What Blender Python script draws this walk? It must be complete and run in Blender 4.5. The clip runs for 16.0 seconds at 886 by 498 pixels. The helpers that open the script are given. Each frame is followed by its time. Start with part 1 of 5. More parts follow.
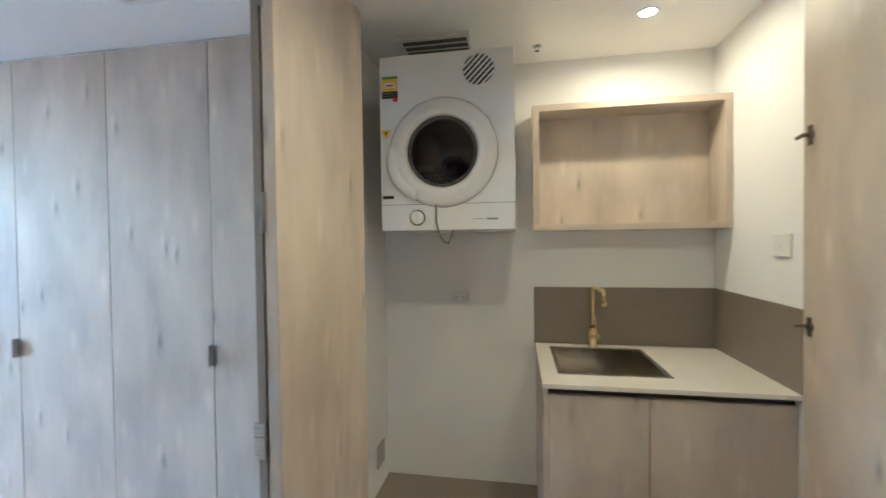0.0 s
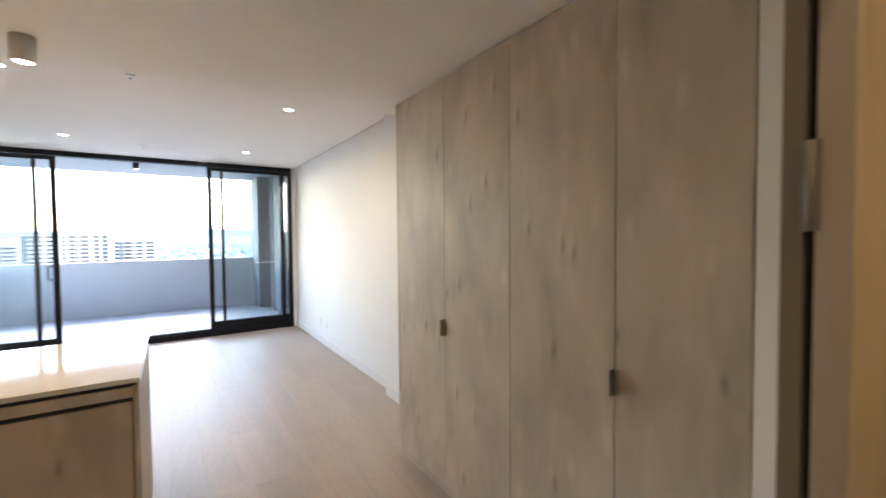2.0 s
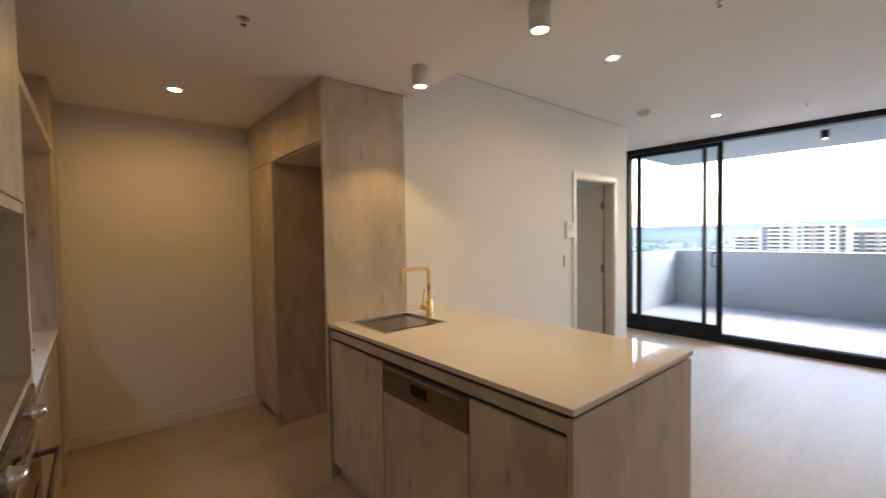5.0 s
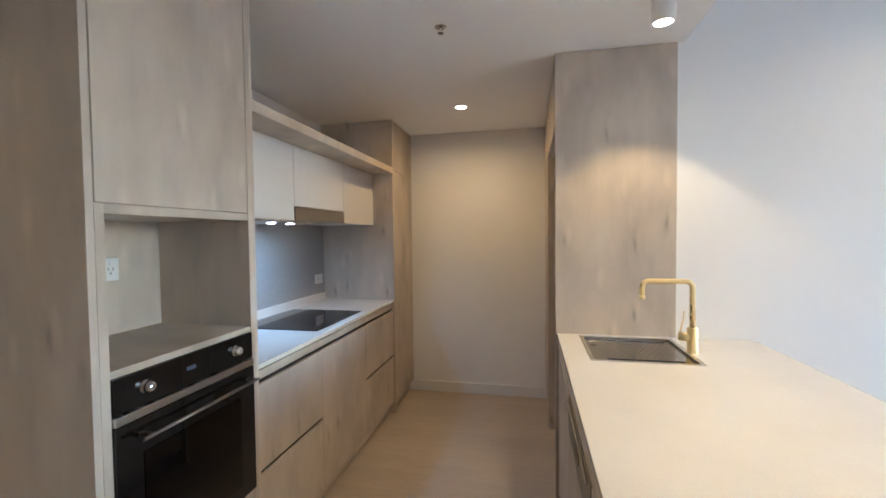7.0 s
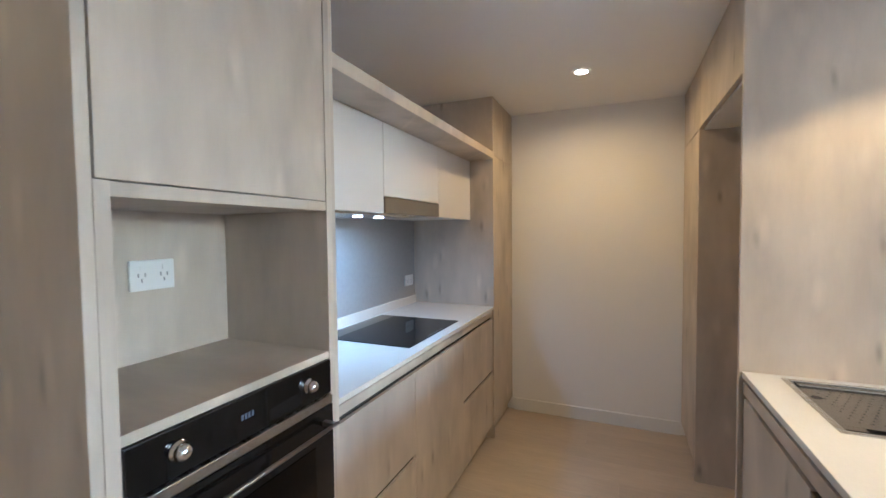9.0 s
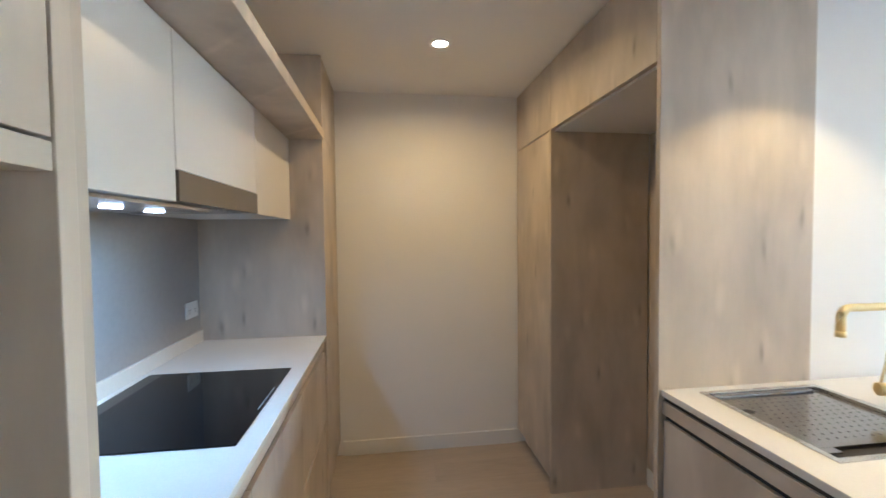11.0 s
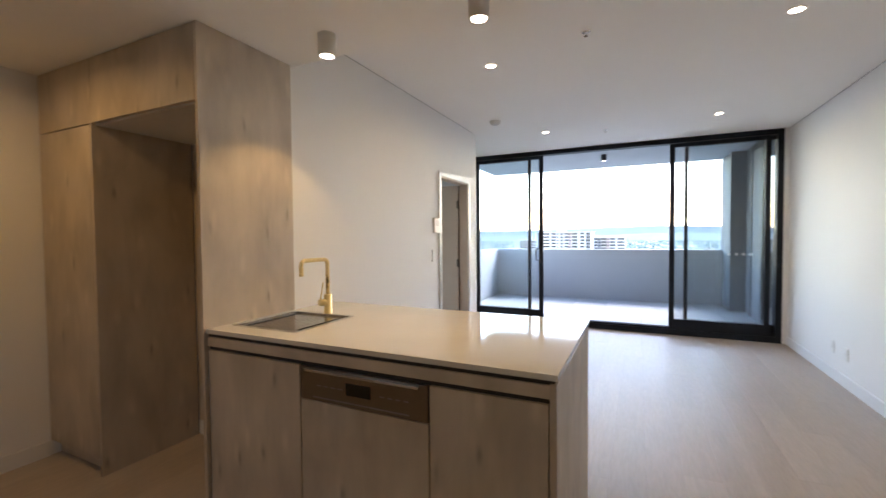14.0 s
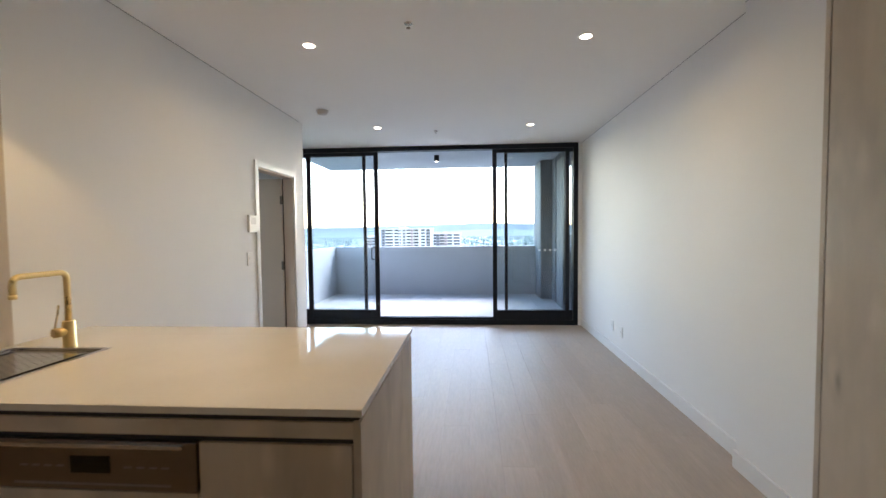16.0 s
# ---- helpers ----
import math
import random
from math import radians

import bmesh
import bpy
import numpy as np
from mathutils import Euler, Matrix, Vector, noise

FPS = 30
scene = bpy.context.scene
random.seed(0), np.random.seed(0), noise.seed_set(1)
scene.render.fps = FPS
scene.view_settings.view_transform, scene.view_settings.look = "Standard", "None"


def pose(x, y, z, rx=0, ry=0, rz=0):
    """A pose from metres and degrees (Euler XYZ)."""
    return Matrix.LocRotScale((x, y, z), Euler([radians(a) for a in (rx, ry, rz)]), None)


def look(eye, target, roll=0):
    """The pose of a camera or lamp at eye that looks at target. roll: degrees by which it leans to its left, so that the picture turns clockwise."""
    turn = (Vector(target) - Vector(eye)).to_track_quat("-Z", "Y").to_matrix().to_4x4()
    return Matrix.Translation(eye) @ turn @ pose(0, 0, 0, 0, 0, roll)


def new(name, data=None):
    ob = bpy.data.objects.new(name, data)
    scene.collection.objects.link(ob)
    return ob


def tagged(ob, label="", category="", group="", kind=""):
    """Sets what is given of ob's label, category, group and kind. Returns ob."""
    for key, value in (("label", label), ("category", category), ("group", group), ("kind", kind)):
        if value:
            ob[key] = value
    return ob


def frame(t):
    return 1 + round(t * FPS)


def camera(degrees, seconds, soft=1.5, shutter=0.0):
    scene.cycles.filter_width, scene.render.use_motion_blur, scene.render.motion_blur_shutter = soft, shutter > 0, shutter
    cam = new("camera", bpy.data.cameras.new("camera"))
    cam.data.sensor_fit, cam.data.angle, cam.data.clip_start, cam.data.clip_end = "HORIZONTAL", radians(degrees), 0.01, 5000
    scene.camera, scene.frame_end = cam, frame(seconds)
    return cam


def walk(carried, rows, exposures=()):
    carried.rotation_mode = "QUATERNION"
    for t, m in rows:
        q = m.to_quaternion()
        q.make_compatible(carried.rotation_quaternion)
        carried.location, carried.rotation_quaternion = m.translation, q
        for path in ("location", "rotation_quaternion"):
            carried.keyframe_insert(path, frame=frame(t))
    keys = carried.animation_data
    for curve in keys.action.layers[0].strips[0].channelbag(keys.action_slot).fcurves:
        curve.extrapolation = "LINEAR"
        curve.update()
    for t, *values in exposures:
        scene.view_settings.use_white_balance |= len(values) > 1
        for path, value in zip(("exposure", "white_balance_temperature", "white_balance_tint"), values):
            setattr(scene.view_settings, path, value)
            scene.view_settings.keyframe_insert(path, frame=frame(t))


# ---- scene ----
cam = camera(93.8, 16.0, shutter=0.3)
PATH = [
    (0, (2.582, 2.356, 1.473), (2.232, 4.325, 1.435), -0.7),
    (0.5, (2.431, 2.422, 1.493), (1.812, 4.324, 1.446), -0.6),
    (1, (2.303, 2.492, 1.491), (1.320, 4.233, 1.434), -0.6),
    (1.5, (2.22, 2.609, 1.504), (0.867, 4.08, 1.437), -0.6),
    (2, (2.13, 2.694, 1.497), (0.459, 3.791, 1.431), -0.5),
    (2.5, (1.958, 2.774, 1.489), (0.077, 3.453, 1.425), -0.7),
    (3, (1.691, 2.859, 1.472), (-0.294, 3.1, 1.408), -0.8),
    (3.5, (1.487, 2.912, 1.464), (-0.499, 2.688, 1.394), -0.6),
    (4, (1.319, 3.016, 1.455), (-0.549, 2.304, 1.385), -0.8),
    (4.5, (1.203, 3.15, 1.455), (-0.436, 2.008, 1.388), -0.9),
    (5, (1.062, 3.231, 1.433), (-0.224, 1.701, 1.364), -0.9),
    (7.5, (0.094, 3.126, 1.44), (0.762, 1.242, 1.376), -0.7),
    (8, (0.111, 3.066, 1.442), (0.945, 1.249, 1.375), -0.8),
    (8.2, (0.151, 3.016, 1.435), (1.027, 1.219, 1.368), -0.7),
    (10.3, (0.843, 2.254, 1.438), (1.076, 0.27, 1.359), -0.5),
    (10.5, (0.86, 2.209, 1.437), (0.959, 0.213, 1.363), -0.6),
    (11, (0.915, 2.192, 1.444), (0.649, 0.211, 1.371), -0.6),
    (11.5, (0.963, 2.258, 1.444), (0.34, 0.358, 1.371), -0.5),
    (12, (0.98, 2.383, 1.42), (0.041, 0.619, 1.346), -0.5),
    (12.5, (1.017, 2.543, 1.404), (-0.2, 0.957, 1.333), -0.5),
    (13, (1.111, 2.65, 1.389), (-0.343, 1.279, 1.329), -0.5),
    (13.5, (1.227, 2.731, 1.363), (-0.425, 1.604, 1.305), -0.5),
    (14, (1.307, 2.791, 1.352), (-0.502, 1.94, 1.29), -0.5),
    (14.5, (1.421, 2.838, 1.345), (-0.493, 2.262, 1.278), -0.3),
    (15, (1.466, 2.858, 1.35), (-0.502, 2.514, 1.273), -0.3),
    (15.5, (1.357, 2.846, 1.365), (-0.631, 2.648, 1.282), -0.5),
    (16, (1.053, 2.854, 1.379), (-0.94, 2.719, 1.293), -0.6),
]
EXPOSURES = [(0.0, 5.5, 4270, 9), (0.5, 5.35, 4450, 10), (1.0, 5.2, 4900, 13), (1.5, 4.82, 5750, 17), (2.0, 4.28, 6500, 19), (2.5, 3.8, 6600, 18), (3.5, 3.66, 6550, 18), (4.0, 3.63, 6550, 17), (5.0, 3.6, 7050, 21),
             (7.5, 4.58, 4900, 14), (8.2, 4.65, 4900, 14), (10.5, 4.74, 5050, 13), (11.0, 4.65, 5000, 11), (12.0, 4.3, 4900, 9), (12.5, 4.05, 5100, 11), (13.0, 3.8, 5400, 13), (13.5, 3.7, 6050, 18), (14.5, 3.7, 6450, 20), (16.0, 3.57, 6250, 17)]
walk(cam, [(t, look(eye, target, roll)) for t, eye, target, roll in PATH], EXPOSURES)

# ---- world, sun and lamps ----
world = bpy.data.worlds.new("overcast_sky")
scene.world = world
world.use_nodes = True
wn = world.node_tree
sky = wn.nodes.new("ShaderNodeTexSky")
sky.sky_type = "NISHITA"
sky.sun_disc = False
sky.sun_elevation = radians(42)
sky.sun_rotation = radians(302)
sky.dust_density = 0.9
sky.air_density = 1.5
sky.ozone_density = 2.5
wn.links.new(sky.outputs[0], wn.nodes["Background"].inputs[0])
wn.nodes["Background"].inputs[1].default_value = 0.15

sun = new("sun", bpy.data.lights.new("sun", "SUN"))
sun.data.energy, sun.data.angle, sun.data.color = 0.85, radians(30), (0.96, 0.98, 1.0)
sun.matrix_world = look((-85, 53, 90), (0, 0, 0))

WARM = (1.0, 0.66, 0.25)
AMBER = (1.0, 0.60, 0.195)


ZK, ZL, ZU = 2.355, 2.62, 2.515         # ceilings: kitchen and hall, living room, laundry
LIVING_LIGHTS = ((-1.72, 3.6), (-1.69, 1.79), (-3.93, 3.56), (-3.9, 1.75))
HALL_LIGHT = (2.67, 3.08)
CYLINDERS = ((-0.34, 1.39), (-0.34, 2.19))


def disc_lamp(name, place, watts, color=WARM, size=0.07, spread=170):
    """A round lamp behind a fitting's lens, shining down."""
    lamp = new(name, bpy.data.lights.new(name, "AREA"))
    lamp.data.shape, lamp.data.size, lamp.data.energy = "DISK", size, watts
    lamp.data.color, lamp.data.spread = color, radians(spread)
    lamp.matrix_world = pose(*place)
    return lamp


for x, y in LIVING_LIGHTS:
    disc_lamp("downlight_lamp", (x, y, ZL - 0.006), 0.30, (1.0, 0.74, 0.42), 0.07, 150)
disc_lamp("kitchen_lamp", (0.65, 0.19, ZK - 0.006), 0.34, AMBER, 0.08, 165)
disc_lamp("hall_lamp", (*HALL_LIGHT, ZK - 0.006), 0.24, WARM, 0.07, 150)
disc_lamp("laundry_lamp", (3.185, 4.42, ZU - 0.006), 0.21, WARM, 0.05)
for x, y in CYLINDERS:
    spot = new("cylinder_lamp", bpy.data.lights.new("cylinder_lamp", "SPOT"))
    spot.data.energy, spot.data.color, spot.data.shadow_soft_size = 1.9, WARM, 0.04
    spot.data.spot_size, spot.data.spot_blend = radians(104), 0.30
    spot.matrix_world = pose(x, y, ZK - 0.108)
for y in (1.14, 0.96):
    disc_lamp("hood_lamp", (1.545, y, 1.5095), 0.10, (0.50, 0.78, 1.0), 0.05, 170)


# ---- materials ----
def mat(name, color=(0.8, 0.8, 0.8), rough=0.5, metal=0.0):
    m = bpy.data.materials.new(name)
    m.use_nodes = True
    b = m.node_tree.nodes["Principled BSDF"]
    b.inputs["Base Color"].default_value = (*color, 1)
    b.inputs["Roughness"].default_value = rough
    b.inputs["Metallic"].default_value = metal
    return m


def mapped(m, scale, vary=0.0):
    """Object coordinates, scaled, and shifted at random from object to object."""
    t = m.node_tree
    tc = t.nodes.new("ShaderNodeTexCoord")
    mp = t.nodes.new("ShaderNodeMapping")
    mp.inputs["Scale"].default_value = scale
    t.links.new(tc.outputs["Object"], mp.inputs["Vector"])
    if vary:
        info = t.nodes.new("ShaderNodeObjectInfo")
        mul = t.nodes.new("ShaderNodeMath")
        mul.operation, mul.inputs[1].default_value = "MULTIPLY", vary
        t.links.new(info.outputs["Random"], mul.inputs[0])
        t.links.new(mul.outputs[0], mp.inputs["Location"])
    return mp.outputs["Vector"]


def noise_tex(m, vec, scale=1.0, detail=4.0, rough=0.55, distort=0.0):
    n = m.node_tree.nodes.new("ShaderNodeTexNoise")
    n.inputs["Scale"].default_value = scale
    n.inputs["Detail"].default_value = detail
    n.inputs["Roughness"].default_value = rough
    n.inputs["Distortion"].default_value = distort
    m.node_tree.links.new(vec, n.inputs["Vector"])
    return n.outputs["Fac"]


def ramp(m, fac, *stops):
    r = m.node_tree.nodes.new("ShaderNodeValToRGB")
    els = r.color_ramp.elements
    while len(els) < len(stops):
        els.new(0.5)
    for e, (p, c) in zip(els, stops):
        e.position = p
        e.color = (*c, 1) if len(c) == 3 else c
    m.node_tree.links.new(fac, r.inputs["Fac"])
    return r.outputs["Color"]


def mixed(m, a, b, fac, mode="MIX"):
    n = m.node_tree.nodes.new("ShaderNodeMix")
    n.data_type, n.blend_type = "RGBA", mode
    for sock, v in ((n.inputs[6], a), (n.inputs[7], b), (n.inputs[0], fac)):
        if isinstance(v, (int, float)):
            sock.default_value = v
        elif isinstance(v, tuple):
            sock.default_value = (*v, 1)
        else:
            m.node_tree.links.new(v, sock)
    return n.outputs[2]


def into(m, socket, value):
    m.node_tree.links.new(value, m.node_tree.nodes["Principled BSDF"].inputs[socket])


def bump(m, fac, strength=0.1, distance=0.002):
    n = m.node_tree.nodes.new("ShaderNodeBump")
    n.inputs["Strength"].default_value = strength
    n.inputs["Distance"].default_value = distance
    m.node_tree.links.new(fac, n.inputs["Height"])
    into(m, "Normal", n.outputs["Normal"])


def grey(v):
    return (v, v, v)


def laminate(name, base, knots=1.0, along="z"):
    """Pale washed timber laminate: soft long grain, cloudy patches, scattered dark knots and dashes."""
    m = mat(name, base, 0.45)
    t = m.node_tree
    sc = (1, 1, 0.16) if along == "z" else (0.16, 0.5, 1)
    vec = mapped(m, sc, 9.0)
    cloud = noise_tex(m, mapped(m, (1, 1, 0.45) if along == "z" else (0.45, 1, 1), 5.0), 5.0, 3.0, 0.5, 0.25)
    grain = noise_tex(m, vec, 34.0, 4.0, 0.55, 0.15)
    fine = noise_tex(m, vec, 170.0, 2.0, 0.6)
    col = ramp(m, cloud, (0.28, tuple(c * 0.78 for c in base)), (0.5, base), (0.70, tuple(min(1, c * 1.15) for c in base)))
    col = mixed(m, col, ramp(m, grain, (0.3, grey(0.92)), (0.6, grey(1.0))), 0.5, "MULTIPLY")
    col = mixed(m, col, ramp(m, fine, (0.3, grey(0.93)), (0.6, grey(1.0))), 0.25, "MULTIPLY")
    bands = noise_tex(m, mapped(m, (1, 1, 0.03) if along == "z" else (0.03, 1, 1), 13.0), 8.0, 2.0, 0.5)
    col = mixed(m, col, ramp(m, bands, (0.35, grey(0.93)), (0.5, grey(1.0)), (0.65, grey(0.97))), 0.45, "MULTIPLY")
    if knots:
        tc, sep = (t.nodes.new(n) for n in ("ShaderNodeTexCoord", "ShaderNodeSeparateXYZ"))
        info = t.nodes.new("ShaderNodeObjectInfo")
        t.links.new(tc.outputs["Object"], sep.inputs[0])

        def maths(op, a, b):
            n = t.nodes.new("ShaderNodeMath")
            n.operation = op
            for sock, v in zip(n.inputs, (a, b)):
                if isinstance(v, (int, float)):
                    sock.default_value = v
                else:
                    t.links.new(v, sock)
            return n.outputs[0]
        shift = maths("MULTIPLY", info.outputs["Random"], 37.0)
        wob = noise_tex(m, mapped(m, (1, 1, 0.3), 3.0), 22.0, 2.0, 0.5)
        bend = maths("MULTIPLY", maths("SUBTRACT", wob, 0.5), 0.16)
        across = maths("ADD", maths("MULTIPLY", maths("ADD", sep.outputs[0], sep.outputs[1]), 6.2), shift)

        def cells(du, dv):
            comb = t.nodes.new("ShaderNodeCombineXYZ")
            t.links.new(maths("ADD", maths("ADD", across, bend), du), comb.inputs[0])
            t.links.new(maths("ADD", maths("ADD", maths("MULTIPLY", sep.outputs[2], 2.1), shift), dv), comb.inputs[1])
            vor = t.nodes.new("ShaderNodeTexVoronoi")
            vor.voronoi_dimensions = "2D"
            vor.inputs["Scale"].default_value = 1.0
            t.links.new(comb.outputs[0], vor.inputs["Vector"])
            return vor
        vor = cells(0.0, 0.0)
        pick = ramp(m, vor.outputs["Color"], (0.50, grey(0.0)), (0.66, grey(1.0)))
        dark = ramp(m, vor.outputs["Distance"], (0.02, grey(0.56)), (0.055, grey(0.74)), (0.10, grey(0.92)), (0.20, grey(1.0)))
        col = mixed(m, col, mixed(m, (1.0, 1.0, 1.0), dark, pick), 0.9 * knots, "MULTIPLY")
        glow = cells(0.10, -0.05)
        pale = ramp(m, glow.outputs["Distance"], (0.04, grey(1.15)), (0.15, grey(1.0)))
        col = mixed(m, col, pale, 0.9 * knots, "MULTIPLY")
    into(m, "Base Color", col)
    into(m, "Roughness", ramp(m, grain, (0.2, grey(0.40)), (0.8, grey(0.54))))
    bump(m, grain, 0.1, 0.0005)
    return m


def paint(name, base, rough=0.6, wear=0.05):
    m = mat(name, base, rough)
    vec = mapped(m, (1, 1, 1))
    big = noise_tex(m, vec, 0.9, 3.0)
    col = ramp(m, big, (0.3, tuple(c * (1 - wear) for c in base)), (0.7, base))
    into(m, "Base Color", col)
    bump(m, noise_tex(m, vec, 420.0, 2.0), 0.08, 0.0006)
    return m


def stone(name, base, rough=0.14, spread=0.12, scale=90.0):
    m = mat(name, base, rough)
    vec = mapped(m, (1, 1, 1))
    sp = noise_tex(m, vec, scale, 3.0, 0.7)
    cl = noise_tex(m, vec, 3.0, 3.0)
    col = ramp(m, sp, (0.35, tuple(c * (1 - spread) for c in base)), (0.6, base))
    col = mixed(m, col, ramp(m, cl, (0.3, grey(0.94)), (0.7, grey(1.0))), 1.0, "MULTIPLY")
    into(m, "Base Color", col)
    into(m, "Roughness", ramp(m, cl, (0.3, grey(rough)), (0.7, grey(rough * 1.35))))
    return m


def brushed(name, base, rough, along=(1.5, 90, 90)):
    m = mat(name, base, rough, 1.0)
    n = noise_tex(m, mapped(m, along), 9.0, 2.0)
    into(m, "Roughness", ramp(m, n, (0.3, grey(rough * 0.8)), (0.7, grey(rough * 1.3))))
    into(m, "Base Color", ramp(m, n, (0.2, tuple(c * 0.97 for c in base)), (0.8, base)))
    return m


def emitter(name, color, strength):
    m = bpy.data.materials.new(name)
    m.use_nodes = True
    t = m.node_tree
    t.nodes.clear()
    e = t.nodes.new("ShaderNodeEmission")
    e.inputs[0].default_value, e.inputs[1].default_value = (*color, 1), strength
    t.links.new(e.outputs[0], t.nodes.new("ShaderNodeOutputMaterial").inputs[0])
    return m


def thin_glass(name, tint, rough=0.0):
    m = bpy.data.materials.new(name)
    m.use_nodes = True
    t = m.node_tree
    t.nodes.clear()
    out, mix = t.nodes.new("ShaderNodeOutputMaterial"), t.nodes.new("ShaderNodeMixShader")
    clear, gloss, fr = t.nodes.new("ShaderNodeBsdfTransparent"), t.nodes.new("ShaderNodeBsdfGlossy"), t.nodes.new("ShaderNodeFresnel")
    clear.inputs[0].default_value = (*tint, 1)
    gloss.inputs["Roughness"].default_value = rough
    fr.inputs[0].default_value = 1.5
    t.links.new(fr.outputs[0], mix.inputs[0])
    t.links.new(clear.outputs[0], mix.inputs[1])
    t.links.new(gloss.outputs[0], mix.inputs[2])
    t.links.new(mix.outputs[0], out.inputs[0])
    return m


WOOD = laminate("washed_oak_laminate", (0.55, 0.475, 0.392))
WOOD_X = laminate("washed_oak_laminate_flat", (0.55, 0.475, 0.392), 0.0, "x")
WALL = paint("white_wall_paint", (0.86, 0.855, 0.845), 0.6, 0.03)
CEIL = paint("white_ceiling_paint", (0.91, 0.905, 0.89), 0.75, 0.03)
DOORPAINT = paint("warm_grey_door_paint", (0.66, 0.55, 0.45), 0.45, 0.04)
TRIM = paint("white_gloss_trim", (0.82, 0.82, 0.81), 0.3)
WHITE_DOOR = paint("white_satin_cabinet", (0.76, 0.74, 0.71), 0.35)
TOP = stone("pale_engineered_stone", (0.75, 0.725, 0.68), 0.05, 0.05, 260.0)
TOP.node_tree.nodes["Principled BSDF"].inputs["Specular IOR Level"].default_value = 0.3
TAUPE = stone("taupe_splash_tile", (0.25, 0.215, 0.18), 0.3, 0.06, 40)
GREYTILE = stone("grey_splash_tile", (0.37, 0.36, 0.35), 0.3, 0.06, 40)
BATHTILE = stone("brown_bathroom_tile", (0.30, 0.20, 0.12), 0.35, 0.1, 20)
EDGE = mat("dark_brown_leaf_edge", (0.26, 0.215, 0.175), 0.55)
DULL = mat("dull_grey_metal", (0.30, 0.29, 0.27), 0.6, 0.4)
# Near-black colour standing in for shade in gaps, recesses and holes.
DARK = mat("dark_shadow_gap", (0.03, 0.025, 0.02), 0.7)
BRASS = brushed("brushed_brass", (0.80, 0.64, 0.32), 0.30, (1, 1, 1))
STEEL = brushed("brushed_stainless", (0.62, 0.61, 0.59), 0.24)
BOWL = brushed("satin_pressed_steel", (0.84, 0.81, 0.76), 0.11, (1, 1, 1))
TRAY = brushed("dull_drainer_steel", (0.30, 0.29, 0.28), 0.20, (1, 1, 1))
CHROME = mat("polished_chrome", (0.7, 0.7, 0.7), 0.12, 1.0)
BRONZE = brushed("bronzed_steel", (0.22, 0.19, 0.16), 0.34)
TAUPE_METAL = mat("taupe_metal", (0.22, 0.19, 0.16), 0.4, 0.6)
NICKEL = brushed("satin_nickel", (0.50, 0.49, 0.47), 0.32)
BLACKGLASS = mat("black_glass", (0.006, 0.006, 0.007), 0.04)
FRAME = mat("charcoal_aluminium", (0.010, 0.014, 0.021), 0.5)
FRAME.node_tree.nodes["Principled BSDF"].inputs["Specular IOR Level"].default_value = 0.22
BLACK = mat("black_plastic", (0.012, 0.012, 0.013), 0.4)
PLASTIC = mat("white_plastic", (0.80, 0.80, 0.78), 0.3)
ALARM = mat("aged_white_plastic", (0.60, 0.59, 0.57), 0.45)
ENAMEL = paint("white_enamel", (0.88, 0.88, 0.87), 0.22, 0.02)
GASKET = mat("grey_rubber", (0.10, 0.10, 0.10), 0.6)
# Grey that stands in for the shade of a recessed ceiling joint.
GROOVE = mat("shadow_groove", (0.42, 0.415, 0.41), 0.8)
DRUM = brushed("drum_metal", (0.22, 0.22, 0.22), 0.4)
GLASS = thin_glass("window_glass", (0.92, 0.95, 0.955))
# Pane of the added bedroom window; its tint tones down the daylight.
TINTED = thin_glass("added_window_glass", (0.75, 0.75, 0.75))
SMOKED = thin_glass("smoked_glass", (0.80, 0.80, 0.80))
OVENGLASS = thin_glass("smoked_oven_glass", (0.07, 0.068, 0.065))
YELLOW = mat("yellow_sticker", (0.75, 0.55, 0.03), 0.5)
RED = mat("red_sticker", (0.60, 0.05, 0.03), 0.5)
GREEN = mat("green_sticker", (0.08, 0.25, 0.05), 0.5)
PRINT = mat("grey_print", (0.25, 0.25, 0.25), 0.5)
BALWALL = paint("pale_grey_render", (0.42, 0.435, 0.46), 0.8, 0.08)
COLUMN = paint("dark_grey_render", (0.13, 0.15, 0.17), 0.7, 0.1)
LENS = emitter("lamp_lens", (1.0, 0.85, 0.62), 2.2)
HOODLENS = emitter("hood_lens", (0.85, 0.93, 1.0), 1.0)

# timber floor: each board takes its own tone
OAK = mat("greige_oak_board", (0.42, 0.34, 0.27), 0.34)
_v = mapped(OAK, (0.16, 1, 1), 20.0)
_g = noise_tex(OAK, _v, 60.0, 5.0, 0.6, 0.3)
_c = noise_tex(OAK, _v, 7.0, 3.0, 0.5, 0.8)
_inf = OAK.node_tree.nodes.new("ShaderNodeObjectInfo")
_col = ramp(OAK, _inf.outputs["Random"], (0.0, (0.472, 0.398, 0.328)), (0.5, (0.485, 0.41, 0.338)), (1.0, (0.50, 0.424, 0.35)))
_col = mixed(OAK, _col, ramp(OAK, _g, (0.3, grey(0.84)), (0.65, grey(1.0))), 0.6, "MULTIPLY")
_col = mixed(OAK, _col, ramp(OAK, _c, (0.3, grey(0.86)), (0.65, grey(1.0))), 0.8, "MULTIPLY")
into(OAK, "Base Color", _col)
into(OAK, "Roughness", ramp(OAK, _c, (0.3, grey(0.38)), (0.7, grey(0.52))))
bump(OAK, _g, 0.1, 0.0005)
OAK.node_tree.nodes["Principled BSDF"].inputs["Specular IOR Level"].default_value = 0.3
PAVER = stone("pale_balcony_paver", (0.38, 0.38, 0.375), 0.55, 0.12, 60)


